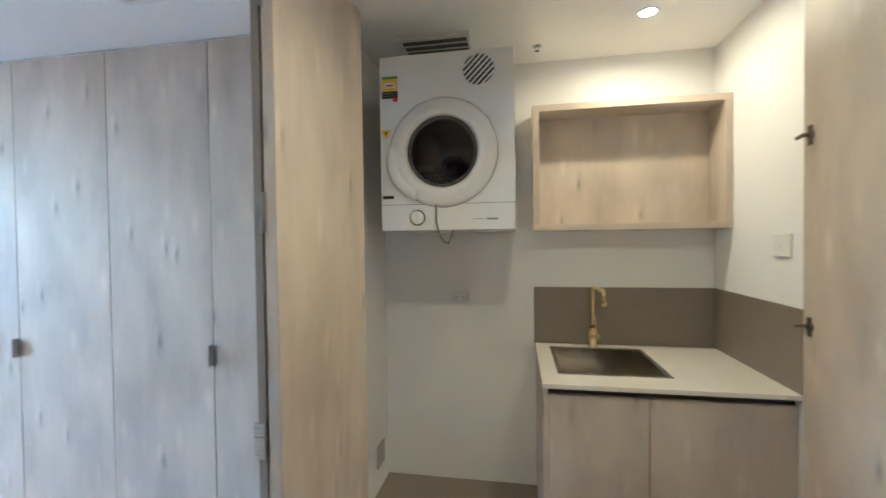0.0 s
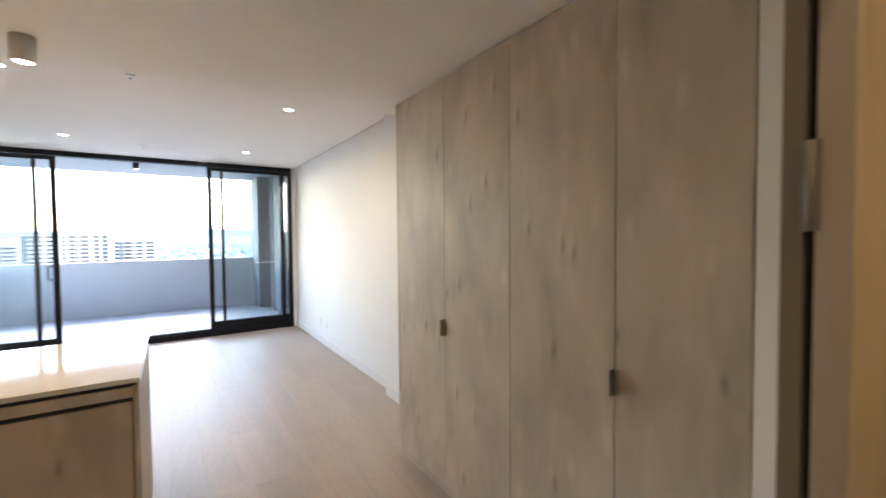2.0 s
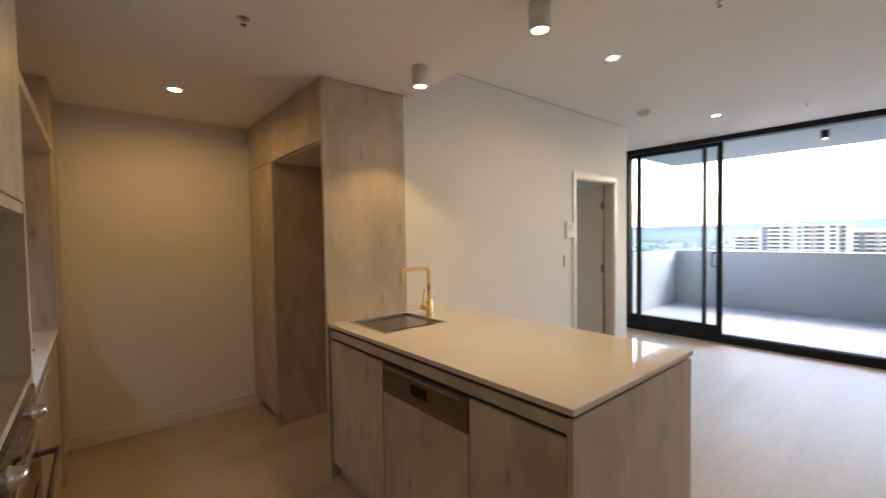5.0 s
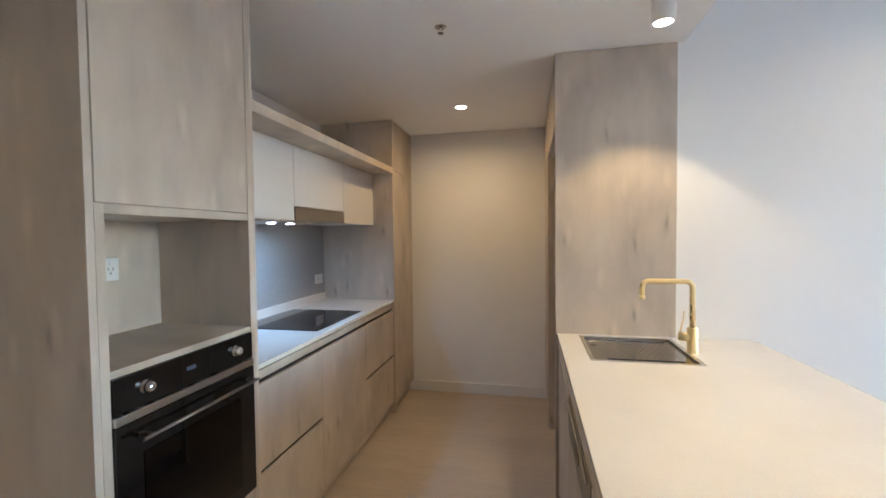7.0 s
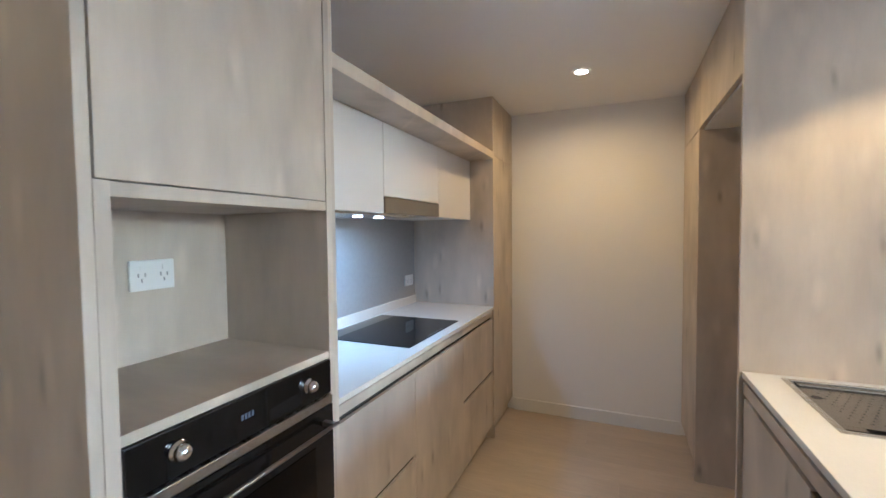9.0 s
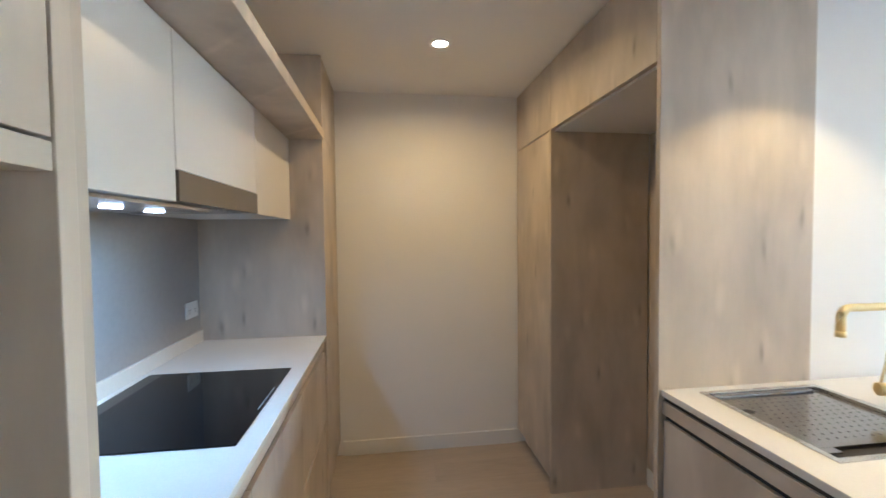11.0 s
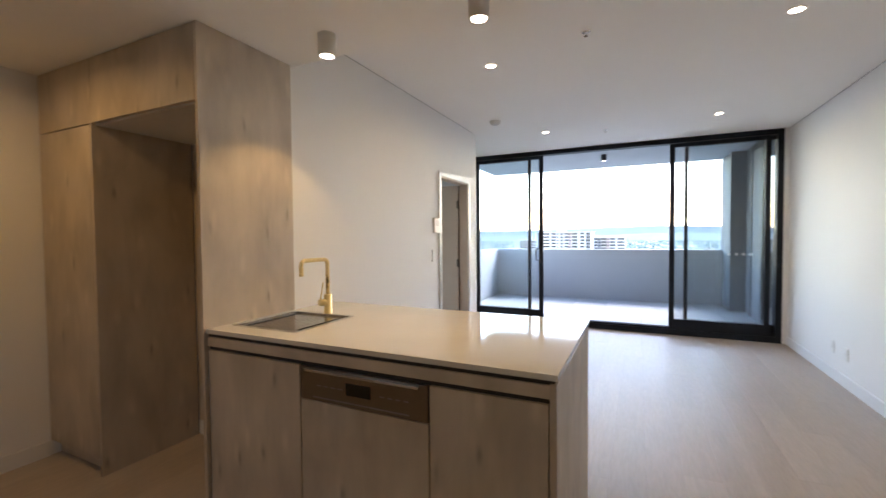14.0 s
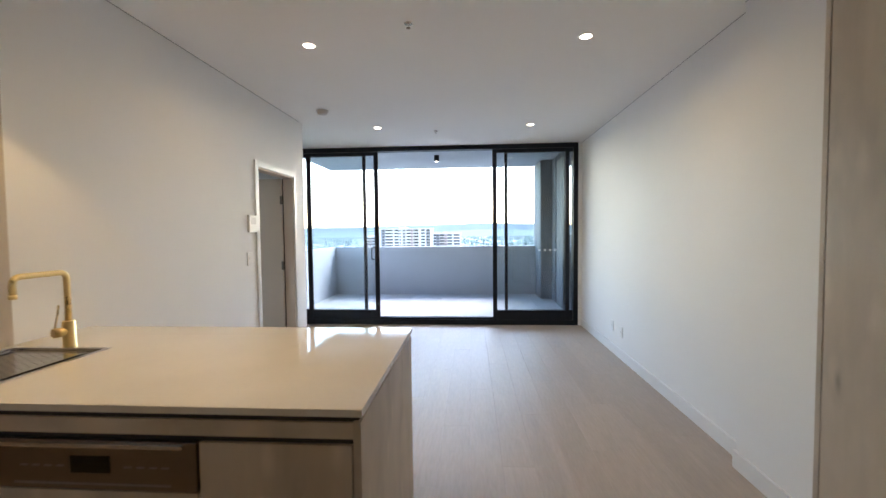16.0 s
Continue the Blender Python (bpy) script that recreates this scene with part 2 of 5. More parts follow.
# ---- building helpers ----
def thing(name, at, label="", category="", group="", kind=""):
    ob = new(name)
    ob.empty_display_size = 0.1
    ob.location = at
    return tagged(ob, label, category, group, kind)


def root_of(ob):
    p = Matrix.Identity(4)
    while ob is not None:
        p = Matrix.LocRotScale(ob.location, ob.rotation_euler, ob.scale) @ p
        ob = ob.parent
    return p


def part(name, bm, material, parent=None, label=""):
    """Links a bmesh, in world coordinates, as one mesh object under a thing or a part."""
    me = bpy.data.meshes.new(name)
    bm.normal_update()
    bm.to_mesh(me)
    bm.free()
    me.materials.append(material)
    ob = new(name, me)
    if parent is not None:
        ob.parent = parent
        if parent.type == "EMPTY":
            ob.matrix_parent_inverse = Matrix.Translation(-Vector(parent.location))
    if label:
        ob["label"] = label
    return ob


def box(lo, hi, bevel=0.0, bm=None):
    own = bmesh.new()
    lo, hi = [min(a, b) for a, b in zip(lo, hi)], [max(a, b) for a, b in zip(lo, hi)]
    bmesh.ops.create_cube(own, size=1)
    for v in own.verts:
        v.co = [(a + b) / 2 + c * (b - a) for a, b, c in zip(lo, hi, v.co)]
    if bevel:
        bmesh.ops.bevel(own, geom=own.edges[:], offset=min(bevel, 0.45 * min(b - a for a, b in zip(lo, hi))), segments=2, profile=0.6, affect="EDGES")
    return merge(bm, own)


def merge(bm, own):
    if bm is None:
        return own
    me = bpy.data.meshes.new("tmp")
    own.to_mesh(me)
    own.free()
    bm.from_mesh(me)
    bpy.data.meshes.remove(me)
    return bm


def boxes(*pairs, bevel=0.0):
    bm = bmesh.new()
    for lo, hi in pairs:
        box(lo, hi, bevel, bm)
    return bm


AXIS = {"x": (1, 2, 0), "y": (2, 0, 1), "z": (0, 1, 2)}


def lathe(profile, centre, axis="z", seg=32, bm=None, smooth=True):
    """Turns (radius, height) pairs round an axis through centre."""
    own = bmesh.new()
    u, v, w = AXIS[axis]
    rings = []
    for r, h in profile:
        ring = []
        for k in range(seg):
            a = 2 * math.pi * k / seg
            p = [0, 0, 0]
            p[u], p[v], p[w] = centre[u] + r * math.cos(a), centre[v] + r * math.sin(a), centre[w] + h
            ring.append(own.verts.new(p))
        rings.append(ring)
    for a, b in zip(rings, rings[1:]):
        for k in range(seg):
            f = own.faces.new((a[k], a[(k + 1) % seg], b[(k + 1) % seg], b[k]))
            f.smooth = smooth
    if len(profile) == 2:
        own.faces.new(rings[0])
        own.faces.new(rings[1])
    bmesh.ops.remove_doubles(own, verts=own.verts[:], dist=1e-6)
    bmesh.ops.recalc_face_normals(own, faces=own.faces[:])
    return merge(bm, own)


def rod(points, r, seg=16, bm=None):
    """A round bar along a line of points, with mitred turns."""
    own = bmesh.new()
    pts = [Vector(p) for p in points]
    rings = []
    for n, p in enumerate(pts):
        d = (pts[min(n + 1, len(pts) - 1)] - pts[max(n - 1, 0)]).normalized()
        side = d.cross(Vector((0.31, 0.9, 0.2))).normalized()
        if rings:
            side = (last - d * last.dot(d)).normalized()
        last = side
        up = d.cross(side)
        rings.append([own.verts.new(p + r * (math.cos(a) * side + math.sin(a) * up)) for a in (2 * math.pi * k / seg for k in range(seg))])
    for a, b in zip(rings, rings[1:]):
        for k in range(seg):
            own.faces.new((a[k], a[(k + 1) % seg], b[(k + 1) % seg], b[k])).smooth = True
    own.faces.new(rings[0])
    own.faces.new(rings[-1])
    bmesh.ops.recalc_face_normals(own, faces=own.faces[:])
    return merge(bm, own)


def arc(centre, r, a0, a1, u, v, n=6):
    c, u, v = Vector(centre), Vector(u), Vector(v)
    return [c + r * (math.cos(a) * u + math.sin(a) * v) for a in (radians(a0 + (a1 - a0) * k / n) for k in range(n + 1))]


def holed_slab(lo, hi, hlo, hhi):
    """A slab with a rectangular hole through it, as one piece."""
    bm = bmesh.new()

    def ring(a, b, z):
        return [bm.verts.new(p) for p in ((a[0], a[1], z), (b[0], a[1], z), (b[0], b[1], z), (a[0], b[1], z))]
    ot, it, ob, ib = ring(lo, hi, hi[2]), ring(hlo, hhi, hi[2]), ring(lo, hi, lo[2]), ring(hlo, hhi, lo[2])
    for k in range(4):
        n = (k + 1) % 4
        bm.faces.new((ot[k], ot[n], it[n], it[k]))
        bm.faces.new((ob[n], ob[k], ib[k], ib[n]))
        bm.faces.new((ob[k], ob[n], ot[n], ot[k]))
        bm.faces.new((ib[n], ib[k], it[k], it[n]))
    bmesh.ops.recalc_face_normals(bm, faces=bm.faces[:])
    rim = [e for e in bm.edges if all(v in ot for v in e.verts)]
    bmesh.ops.bevel(bm, geom=rim, offset=0.0025, segments=2, profile=0.6, affect="EDGES")
    return bm


def structure(name, bm, material, label, category=""):
    return tagged(part(name, bm, material), label, category, kind="structure")


# ---- structure: walls, ceilings ----
YB, XK = -0.54, 1.85        # kitchen's end wall, wall behind the cooking run
YL, YR, XW = 0.94, 4.44, -5.0   # living room: door wall, long wall, window plane
YH, YF = 2.425, 3.945       # hall: wall with bathroom door, wardrobe fronts
YE, XR = 4.87, 3.66         # laundry: end wall, side wall

structure("wall_kitchen_end", box((-0.65, YB - 0.1, 0), (XK + 0.1, YB, ZK)), WALL, "plain white painted wall at the end of the kitchen", "wall")
structure("wall_kitchen_back", box((XK, YB, 0), (1.95, 2.32, ZK)), WALL, "white painted wall behind the cooking run", "wall")
structure("wall_fridge_back", box((-0.65, YB, 0), (-0.55, 0.84, ZL)), WALL, "white painted wall behind the refrigerator space", "wall")
structure("wall_living_door", boxes(((-0.65, 0.84, 0), (-0.53, YL, ZL)), ((-2.57, 0.84, 0), (-0.65, YL, ZL)), ((-3.33, 0.84, 1.98), (-2.57, YL, ZL)),
          ((-3.52, 0.84, 0), (-3.33, YL, ZL))), WALL, "white painted living room wall with a bedroom doorway", "wall")
structure("wall_living_return", boxes(((-3.62, 0.14, 0), (-3.52, YL, ZL)), ((-5.15, 0.14, 0), (-3.62, 0.24, ZL))), WALL, "white painted return wall beside the balcony doors", "wall")
structure("wall_living_long", boxes(((XW - 0.15, YR, 0), (-1.385, YR + 0.1, ZL))), WALL, "long white painted living room wall", "wall")
structure("wall_pier", box((-1.385, YR - 0.072, 0), (-0.32, YR + 0.1, ZL)), WALL, "shallow white painted pier beside the wardrobe", "wall")
structure("wall_reveal", box((XW - 0.13, 4.385, 0), (XW + 0.002, YR, ZL)), WALL, "white plaster reveal beside the balcony doors", "wall")
structure("wall_wardrobe_back", boxes(((-0.32, YR + 0.1, 0), (1.684, YR + 0.25, ZU)), ((1.684, YF - 0.002, 0), (1.77, YE + 0.1, ZU))), WALL, "white painted walls behind the wardrobe and beside the dryer", "wall")
structure("wall_laundry_end", box((1.77, YE, 0), (XR + 0.1, YE + 0.1, ZU)), WALL, "white painted end wall of the laundry", "wall")
structure("wall_laundry_side", box((XR, YF, 0), (XR + 0.1, YE, ZU)), WALL, "white painted side wall of the laundry", "wall")
structure("wall_hall_front", box((XR + 0.1, YF, 0), (4.7, YF + 0.1, ZK)), WALL, "white painted hall wall beside the laundry", "wall")
structure("wall_hall_end", box((4.6, YH, 0), (4.7, YF, ZK)), WALL, "white painted end wall of the entrance hall", "wall")
structure("wall_bathroom_door", boxes(((1.75, 2.398, 0), (1.94, YH, ZK)), ((1.86, 2.32, 0), (1.94, 2.398, ZK)), ((1.94, 2.32, 2.0), (2.86, YH, ZK)), ((2.86, 2.32, 0), (4.7, YH, ZK))),
          WALL, "white painted hall wall with an open bathroom doorway", "wall")
structure("wall_bathroom", boxes(((1.95, 0.3, 0), (1.97, 2.32, ZK)), ((1.95, 0.2, 0), (3.9, 0.3, ZK)), ((3.8, 0.3, 0), (3.9, 2.32, ZK))), BATHTILE, "dark brown tiled bathroom walls", "wall")
# Opening in the far wall is added to let daylight onto the door.
structure("wall_bedroom", boxes(((-3.62, -2.0, 0), (-3.52, 0.14, ZL)), ((-3.52, -2.1, 0), (-2.9, -2.0, ZL)), ((-1.1, -2.1, 0), (-0.65, -2.0, ZL)), ((-2.9, -2.1, 0), (-1.1, -2.0, 0.3)), ((-2.9, -2.1, 2.4), (-1.1, -2.0, ZL)), ((-0.75, -2.0, 0), (-0.65, 0.84, ZL))), WALL, "white painted bedroom walls", "wall")

structure("ceiling_kitchen", boxes(((-0.56, YB - 0.1, ZK), (4.7, YF - 0.01, ZK + 0.4)), ((-0.56, YF - 0.01, ZK), (1.684, YR + 0.25, ZK + 0.4))), CEIL, "flat white lowered ceiling over kitchen and hall", "ceiling")
structure("ceiling_living", box((XW - 0.15, -2.1, ZL), (-0.56, YR + 0.1, ZL + 0.14)), CEIL, "flat white living room ceiling", "ceiling")
structure("ceiling_laundry", box((1.684, YF - 0.01, ZU), (XR + 0.1, YE + 0.1, ZU + 0.26)), CEIL, "white laundry ceiling", "ceiling")

# Proud grey strips imitate the shade of a recess along the ceiling.
structure("cornice_shadow_line", boxes(((-3.52, YL, ZL - 0.006), (-0.57, YL + 0.0015, ZL - 0.0005)), ((XW, YR - 0.0015, ZL - 0.006), (-1.385, YR, ZL - 0.0005)), ((-1.385, YR - 0.0735, ZL - 0.006), (-0.57, YR - 0.072, ZL - 0.0005)),
          ((-0.5615, 0.953, ZK + 0.001), (-0.56, YF, ZK + 0.004))), GROOVE, "thin dark shadow line between wall and ceiling", "trim")


def skirting(name, *runs):
    return structure(name, boxes(*runs, bevel=0.002), TRIM, "white painted skirting board along the wall", "skirting board")


skirting("baseboard_kitchen", ((0.045, YB, 0), (1.22, YB + 0.014, 0.095)))
skirting("baseboard_living", ((XW + 0.003, YR - 0.014, 0), (-1.385, YR, 0.1)), ((-1.40, YR - 0.086, 0), (-0.325, YR - 0.072, 0.1)), ((-1.40, YR - 0.072, 0), (-1.386, YR - 0.014, 0.1)))
skirting("baseboard_door_wall", ((-2.519, YL, 0), (-0.9, YL + 0.014, 0.1)), ((-3.634, 0.24, 0), (-3.62, YL, 0.1)))
skirting("baseboard_hall", ((2.94, YH, 0), (4.6, YH + 0.014, 0.1)))
skirting("baseboard_fridge", ((-0.55, 0.052, 0), (-0.53, 0.93, 0.098)))


def doorway(name, x0, x1, y0, y1, top, face, label, lining, w):
    """Jamb lining and architraves round an opening in a wall that runs along x."""
    d = thing(name, ((x0 + x1) / 2, (y0 + y1) / 2, 0), label, "door frame", kind="structure")
    part("jamb", boxes(((x0, y0, 0), (x0 + 0.02, y1, top)), ((x1 - 0.02, y0, 0), (x1, y1, top)), ((x0 + 0.02, y0, top - 0.02), (x1 - 0.02, y1, top)), bevel=0.001), lining, d)
    a, b = face, face + 0.016
    part("architrave", boxes(((x0 - w, a, 0), (x0 + 0.006, b, top + w)), ((x1 - 0.006, a, 0), (x1 + w, b, top + w)), ((x0 + 0.006, a, top - 0.006), (x1 - 0.006, b, top + w)), bevel=0.003), TRIM, d)
    return d


doorway("door_frame_bedroom", -3.33, -2.57, 0.84, YL, 1.98, YL, "white bedroom door frame with warm grey lining", DOORPAINT, 0.050)
doorway("door_frame_bathroom", 1.94, 2.86, 2.32, YH, 1.95, YH, "white painted bathroom door frame in the hall", TRIM, 0.062)

bed_door = thing("door_1", (-3.30, 0.84, 0), "pale grey-beige bedroom door standing open", "door", kind="structure")
part("leaf", box((-3.322, 0.06, 0.01), (-3.286, 0.829, 1.955), 0.002), DOORPAINT, bed_door)
# Dark strip paints the rebate's shadow between leaf and jamb.
part("hinge_gap_shade", box((-3.312, 0.8295, 0.01), (-3.3095, 0.8395, 1.955)), DARK, bed_door)
for z in (0.25, 1.026, 1.728):
    part("hinge", merge(box((-3.2855, 0.812, z - 0.045), (-3.2825, 0.83, z + 0.045), 0.001), lathe([(0.007, -0.045), (0.007, 0.045)], (-3.281, 0.836, z), "z", 10)), BRONZE, bed_door, "dull bronze butt hinge")

# Unseen window, added so that daylight falls on the open bedroom door.
bw = thing("added_bedroom_window", (-2.0, -2.05, 0.3), "unseen charcoal framed bedroom window added for daylight", "window", kind="structure")
part("window_frame", boxes(((-2.9, -2.08, 0.3), (-2.84, -2.02, 2.4)), ((-1.16, -2.08, 0.3), (-1.1, -2.02, 2.4)), ((-2.84, -2.08, 0.3), (-1.16, -2.02, 0.36)), ((-2.84, -2.08, 2.34), (-1.16, -2.02, 2.4))), FRAME, bw)
part("pane", box((-2.85, -2.054, 0.35), (-1.15, -2.046, 2.35)), TINTED, bw)

# ---- sliding balcony doors ----
slider = thing("window_1", (XW, 2.34, 0), "charcoal aluminium sliding balcony doors, middle bay open", "sliding door", kind="structure")
part("window_frame", boxes(((-5.13, 0.24, 2.555), (XW, 4.385, ZL)), ((-5.13, 0.24, 0), (XW, 0.30, 2.555)), ((-5.13, 4.32, 0), (XW, 4.385, 2.555)), ((-5.13, 0.30, 0.0), (XW, 4.32, 0.075)), bevel=0.002), FRAME, slider)
part("track", boxes(*[((x, 0.31, 0.075), (x + 0.012, 4.31, 0.10)) for x in (-5.11, -5.075, -5.03)], bevel=0.001), FRAME, slider)


def sash(y0, y1, x0, left, right, bottom=0.20):
    s = part("sash", boxes(((x0, y0, 0.05), (x0 + 0.036, y0 + left, 2.55)), ((x0, y1 - right, 0.05), (x0 + 0.036, y1, 2.55)),
             ((x0, y0 + left, 0.05), (x0 + 0.036, y1 - right, bottom)), ((x0, y0 + left, 2.50), (x0 + 0.036, y1 - right, 2.55)), bevel=0.003), FRAME, slider)
    p = part("pane", box((x0 + 0.014, y0 + left - 0.01, bottom - 0.01), (x0 + 0.022, y1 - right + 0.01, 2.51)), GLASS, s)
    p.visible_shadow = False
    return s


front_left = sash(0.410, 1.494, -5.045, 0.064, 0.064, 0.215)
sash(0.285, 1.298, -5.09, 0.025, 0.048, 0.215)
front_right = sash(3.17, 4.264, -5.045, 0.062, 0.056, 0.215)
sash(3.345, 4.335, -5.09, 0.045, 0.018, 0.215)
part("pull_handle", rod([(-5.006, 1.435, 0.97), (-4.975, 1.40, 0.975), (-4.970, 1.392, 0.99), (-4.970, 1.392, 1.13), (-4.975, 1.40, 1.145), (-5.006, 1.435, 1.15)], 0.009, 10), BLACK, front_left, "black D-shaped pull handle")
part("lock_plate", box((-5.009, 1.437, 0.93), (-5.004, 1.467, 1.19), 0.002), BLACK, front_left)
for k in range(4):
    part("safety_dot", lathe([(0.014, 0), (0.014, 0.0015)], (-5.0225, 3.845 + 0.075 * k, 1.09), "x", 16), PLASTIC, front_right, "round white safety dot on the glass")

# ---- balcony ----
structure("balcony_slab", box((-8.2, -0.30, -0.30), (-5.13, 5.2, -0.03)), BALWALL, "concrete balcony slab", "balcony")
structure("balcony_soffit", box((-8.2, -0.30, 2.77), (-5.13, 5.2, 3.0)), BALWALL, "pale grey balcony soffit", "ceiling")
structure("balcony_head", box((-5.15, -0.30, ZL), (-5.0, 5.2, 2.77)), BALWALL, "pale grey render above the balcony doors", "wall")
structure("balcony_parapet", boxes(((-8.2, -0.30, -0.03), (-8.0, 4.24, 1.045)), ((-8.0, -0.30, -0.03), (-5.13, -0.16, 1.045))), BALWALL, "pale grey rendered balcony parapet", "parapet")
structure("balcony_side_wall", boxes(((-5.15, -0.16, -0.03), (-5.131, 0.24, 2.77)), ((-7.35, 4.47, -0.03), (-5.13, 4.6, 2.77))), COLUMN, "dark grey side walls of the balcony", "wall")
pier = thing("balcony_column", (-7.75, 4.5, -0.03), "dark grey rendered column at the balcony corner", "column", kind="structure")
part("shaft", box((-8.2, 4.24, -0.03), (-7.35, 4.9, 2.77), 0.01), COLUMN, pier)
side_win = thing("window_3", (-5.75, 4.46, 0.05), "charcoal framed glass panel in the balcony side wall", "window", kind="structure")
part("window_frame", boxes(((-6.95, 4.445, 0.0), (-6.87, 4.47, 2.75)), ((-6.32, 4.445, 0.0), (-6.20, 4.47, 2.75)), ((-5.22, 4.445, 0.0), (-5.16, 4.47, 2.75)), ((-6.87, 4.445, 2.67), (-6.32, 4.47, 2.75)), ((-6.20, 4.445, 2.67), (-5.22, 4.47, 2.75)), ((-6.20, 4.445, 0.0), (-5.22, 4.47, 0.08)), bevel=0.003), FRAME, side_win)
part("pane", box((-6.21, 4.458, 0.07), (-5.21, 4.466, 2.68)), BLACKGLASS, side_win, "dark reflective pane")
part("door_panel", box((-6.875, 4.456, 0.0), (-6.315, 4.469, 2.68), 0.002), COLUMN, side_win)
lamp = thing("balcony_light", (-6.6, 2.235, 2.77), "black cylinder surface light under the balcony soffit", "ceiling light")
part("body", lathe([(0.001, -0.108), (0.042, -0.108), (0.047, -0.103), (0.047, 0.0), (0.001, 0.0)], (-6.6, 2.235, 2.77), "z", 24), BLACK, lamp)
part("lens", lathe([(0.030, 0), (0.030, 0.003)], (-6.6, 2.235, 2.658), "z", 20), emitter("balcony_lens", (1.0, 0.95, 0.85), 0.7), lamp, "small lit lens")

# ---- lights and fittings on the ceilings ----
def downlight(x, y, z):
    d = thing("downlight", (x, y, z), "round recessed warm downlight with white rim", "downlight", "recessed downlights")
    part("rim", lathe([(0.036, -0.003), (0.046, -0.005), (0.052, -0.002), (0.052, 0.0), (0.036, 0.0)], (x, y, z), "z", 28), PLASTIC, d)
    part("lens", lathe([(0.036, -0.0025), (0.036, -0.0005)], (x, y, z), "z", 24), LENS, d, "glowing warm lens")


for x, y in LIVING_LIGHTS:
    downlight(x, y, ZL)
downlight(0.65, 0.19, ZK)
downlight(3.185, 4.42, ZU)
downlight(*HALL_LIGHT, ZK)
for x, y in CYLINDERS:
    d = thing("cylinder_light", (x, y, ZK), "white surface-mounted cylinder spotlight", "ceiling light", "cylinder lights over the island")
    part("can", lathe([(0.033, -0.105), (0.040, -0.11), (0.044, -0.108), (0.044, 0.0), (0.001, 0.0)], (x, y, ZK), "z", 28), PLASTIC, d)
    part("lens", lathe([(0.034, -0.104), (0.034, -0.100)], (x, y, ZK), "z", 24), LENS, d, "glowing warm lens")


def sprinkler(x, y, z):
    s = thing("sprinkler", (x, y, z), "small chrome fire sprinkler head in the ceiling", "sprinkler", "fire sprinklers")
    part("rosette", lathe([(0.001, -0.006), (0.022, -0.004), (0.027, 0.0)], (x, y, z), "z", 24), CHROME, s)
    part("frame_arm", boxes(((x - 0.012, y - 0.003, z - 0.025), (x - 0.008, y + 0.003, z - 0.005)), ((x + 0.008, y - 0.003, z - 0.025), (x + 0.012, y + 0.003, z - 0.005))), CHROME, s)
    part("deflector", lathe([(0.001, -0.029), (0.013, -0.028), (0.013, -0.026), (0.001, -0.025)], (x, y, z), "z", 18), BRONZE, s)


for x, y, z in ((0.55, 1.34, ZK), (-1.46, 2.49, ZL), (2.70, 4.66, ZU), (-4.12, 2.43, ZL)):
    sprinkler(x, y, z)
smoke = thing("smoke_alarm", (-3.14, 1.35, ZL), "round white smoke alarm on the ceiling", "smoke alarm")
part("base", lathe([(0.001, -0.012), (0.058, -0.012), (0.062, -0.008), (0.062, 0.0)], (-3.14, 1.35, ZL), "z", 32), ALARM, smoke)
part("cover", lathe([(0.001, -0.042), (0.030, -0.042), (0.046, -0.036), (0.052, -0.014), (0.052, -0.011)], (-3.14, 1.35, ZL), "z", 32), ALARM, smoke)


def grille(name, x0, x1, y0, y1, z, label):
    g = thing(name, ((x0 + x1) / 2, (y0 + y1) / 2, z), label, "vent")
    part("backing", box((x0 + 0.01, y0 + 0.01, z - 0.004), (x1 - 0.01, y1 - 0.01, z - 0.001)), GASKET, g)
    part("frame", boxes(((x0, y0, z - 0.012), (x1, y0 + 0.02, z)), ((x0, y1 - 0.02, z - 0.012), (x1, y1, z)), ((x0, y0 + 0.02, z - 0.012), (x0 + 0.02, y1 - 0.02, z)), ((x1 - 0.02, y0 + 0.02, z - 0.012), (x1, y1 - 0.02, z)), bevel=0.002), PLASTIC, g)
    for k in range(5):
        y = y0 + 0.03 + (y1 - y0 - 0.06) * k / 4
        part("slat", box((x0 + 0.02, y - 0.006, z - 0.010), (x1 - 0.02, y + 0.006, z - 0.006), 0.001), PLASTIC, g)


grille("ceiling_vent", 1.19, 1.56, 3.38, 3.66, ZK, "white air grille in the hall ceiling")
grille("exhaust_vent", 1.98, 2.36, 4.43, 4.72, ZU, "white exhaust grille in the laundry ceiling above the dryer")

# ---- kitchen: cooking run ----
XF = 1.245                    # fronts of the cooking run
Y0, Y1, Y2 = 0.0, 1.757, 2.378   # tall unit, oven tower from, oven tower to
tower = thing("oven_tower", (1.5, 2.085, 0), "tall washed oak oven cabinet with open microwave niche", "oven cabinet")
XT = 1.19
part("side_panel", box((XT, Y2 - 0.02, 0), (XK, Y2, ZK - 0.003), 0.0015), WOOD, tower)
part("side_panel", box((XT, Y1 + 0.020, 0), (XK, Y1 + 0.043, ZK - 0.003), 0.0015), WOOD, tower)
part("filler_panel", box((XT + 0.004, Y1, 0), (XK, Y1 + 0.019, ZK - 0.003), 0.0015), WOOD, tower)
part("niche_back", box((1.59, Y1 + 0.043, 1.10), (1.61, Y2 - 0.02, 1.51)), WOOD, tower)
part("niche_shelf", box((XT + 0.003, Y1 + 0.043, 1.085), (1.60, Y2 - 0.02, 1.105), 0.001), WOOD_X, tower)
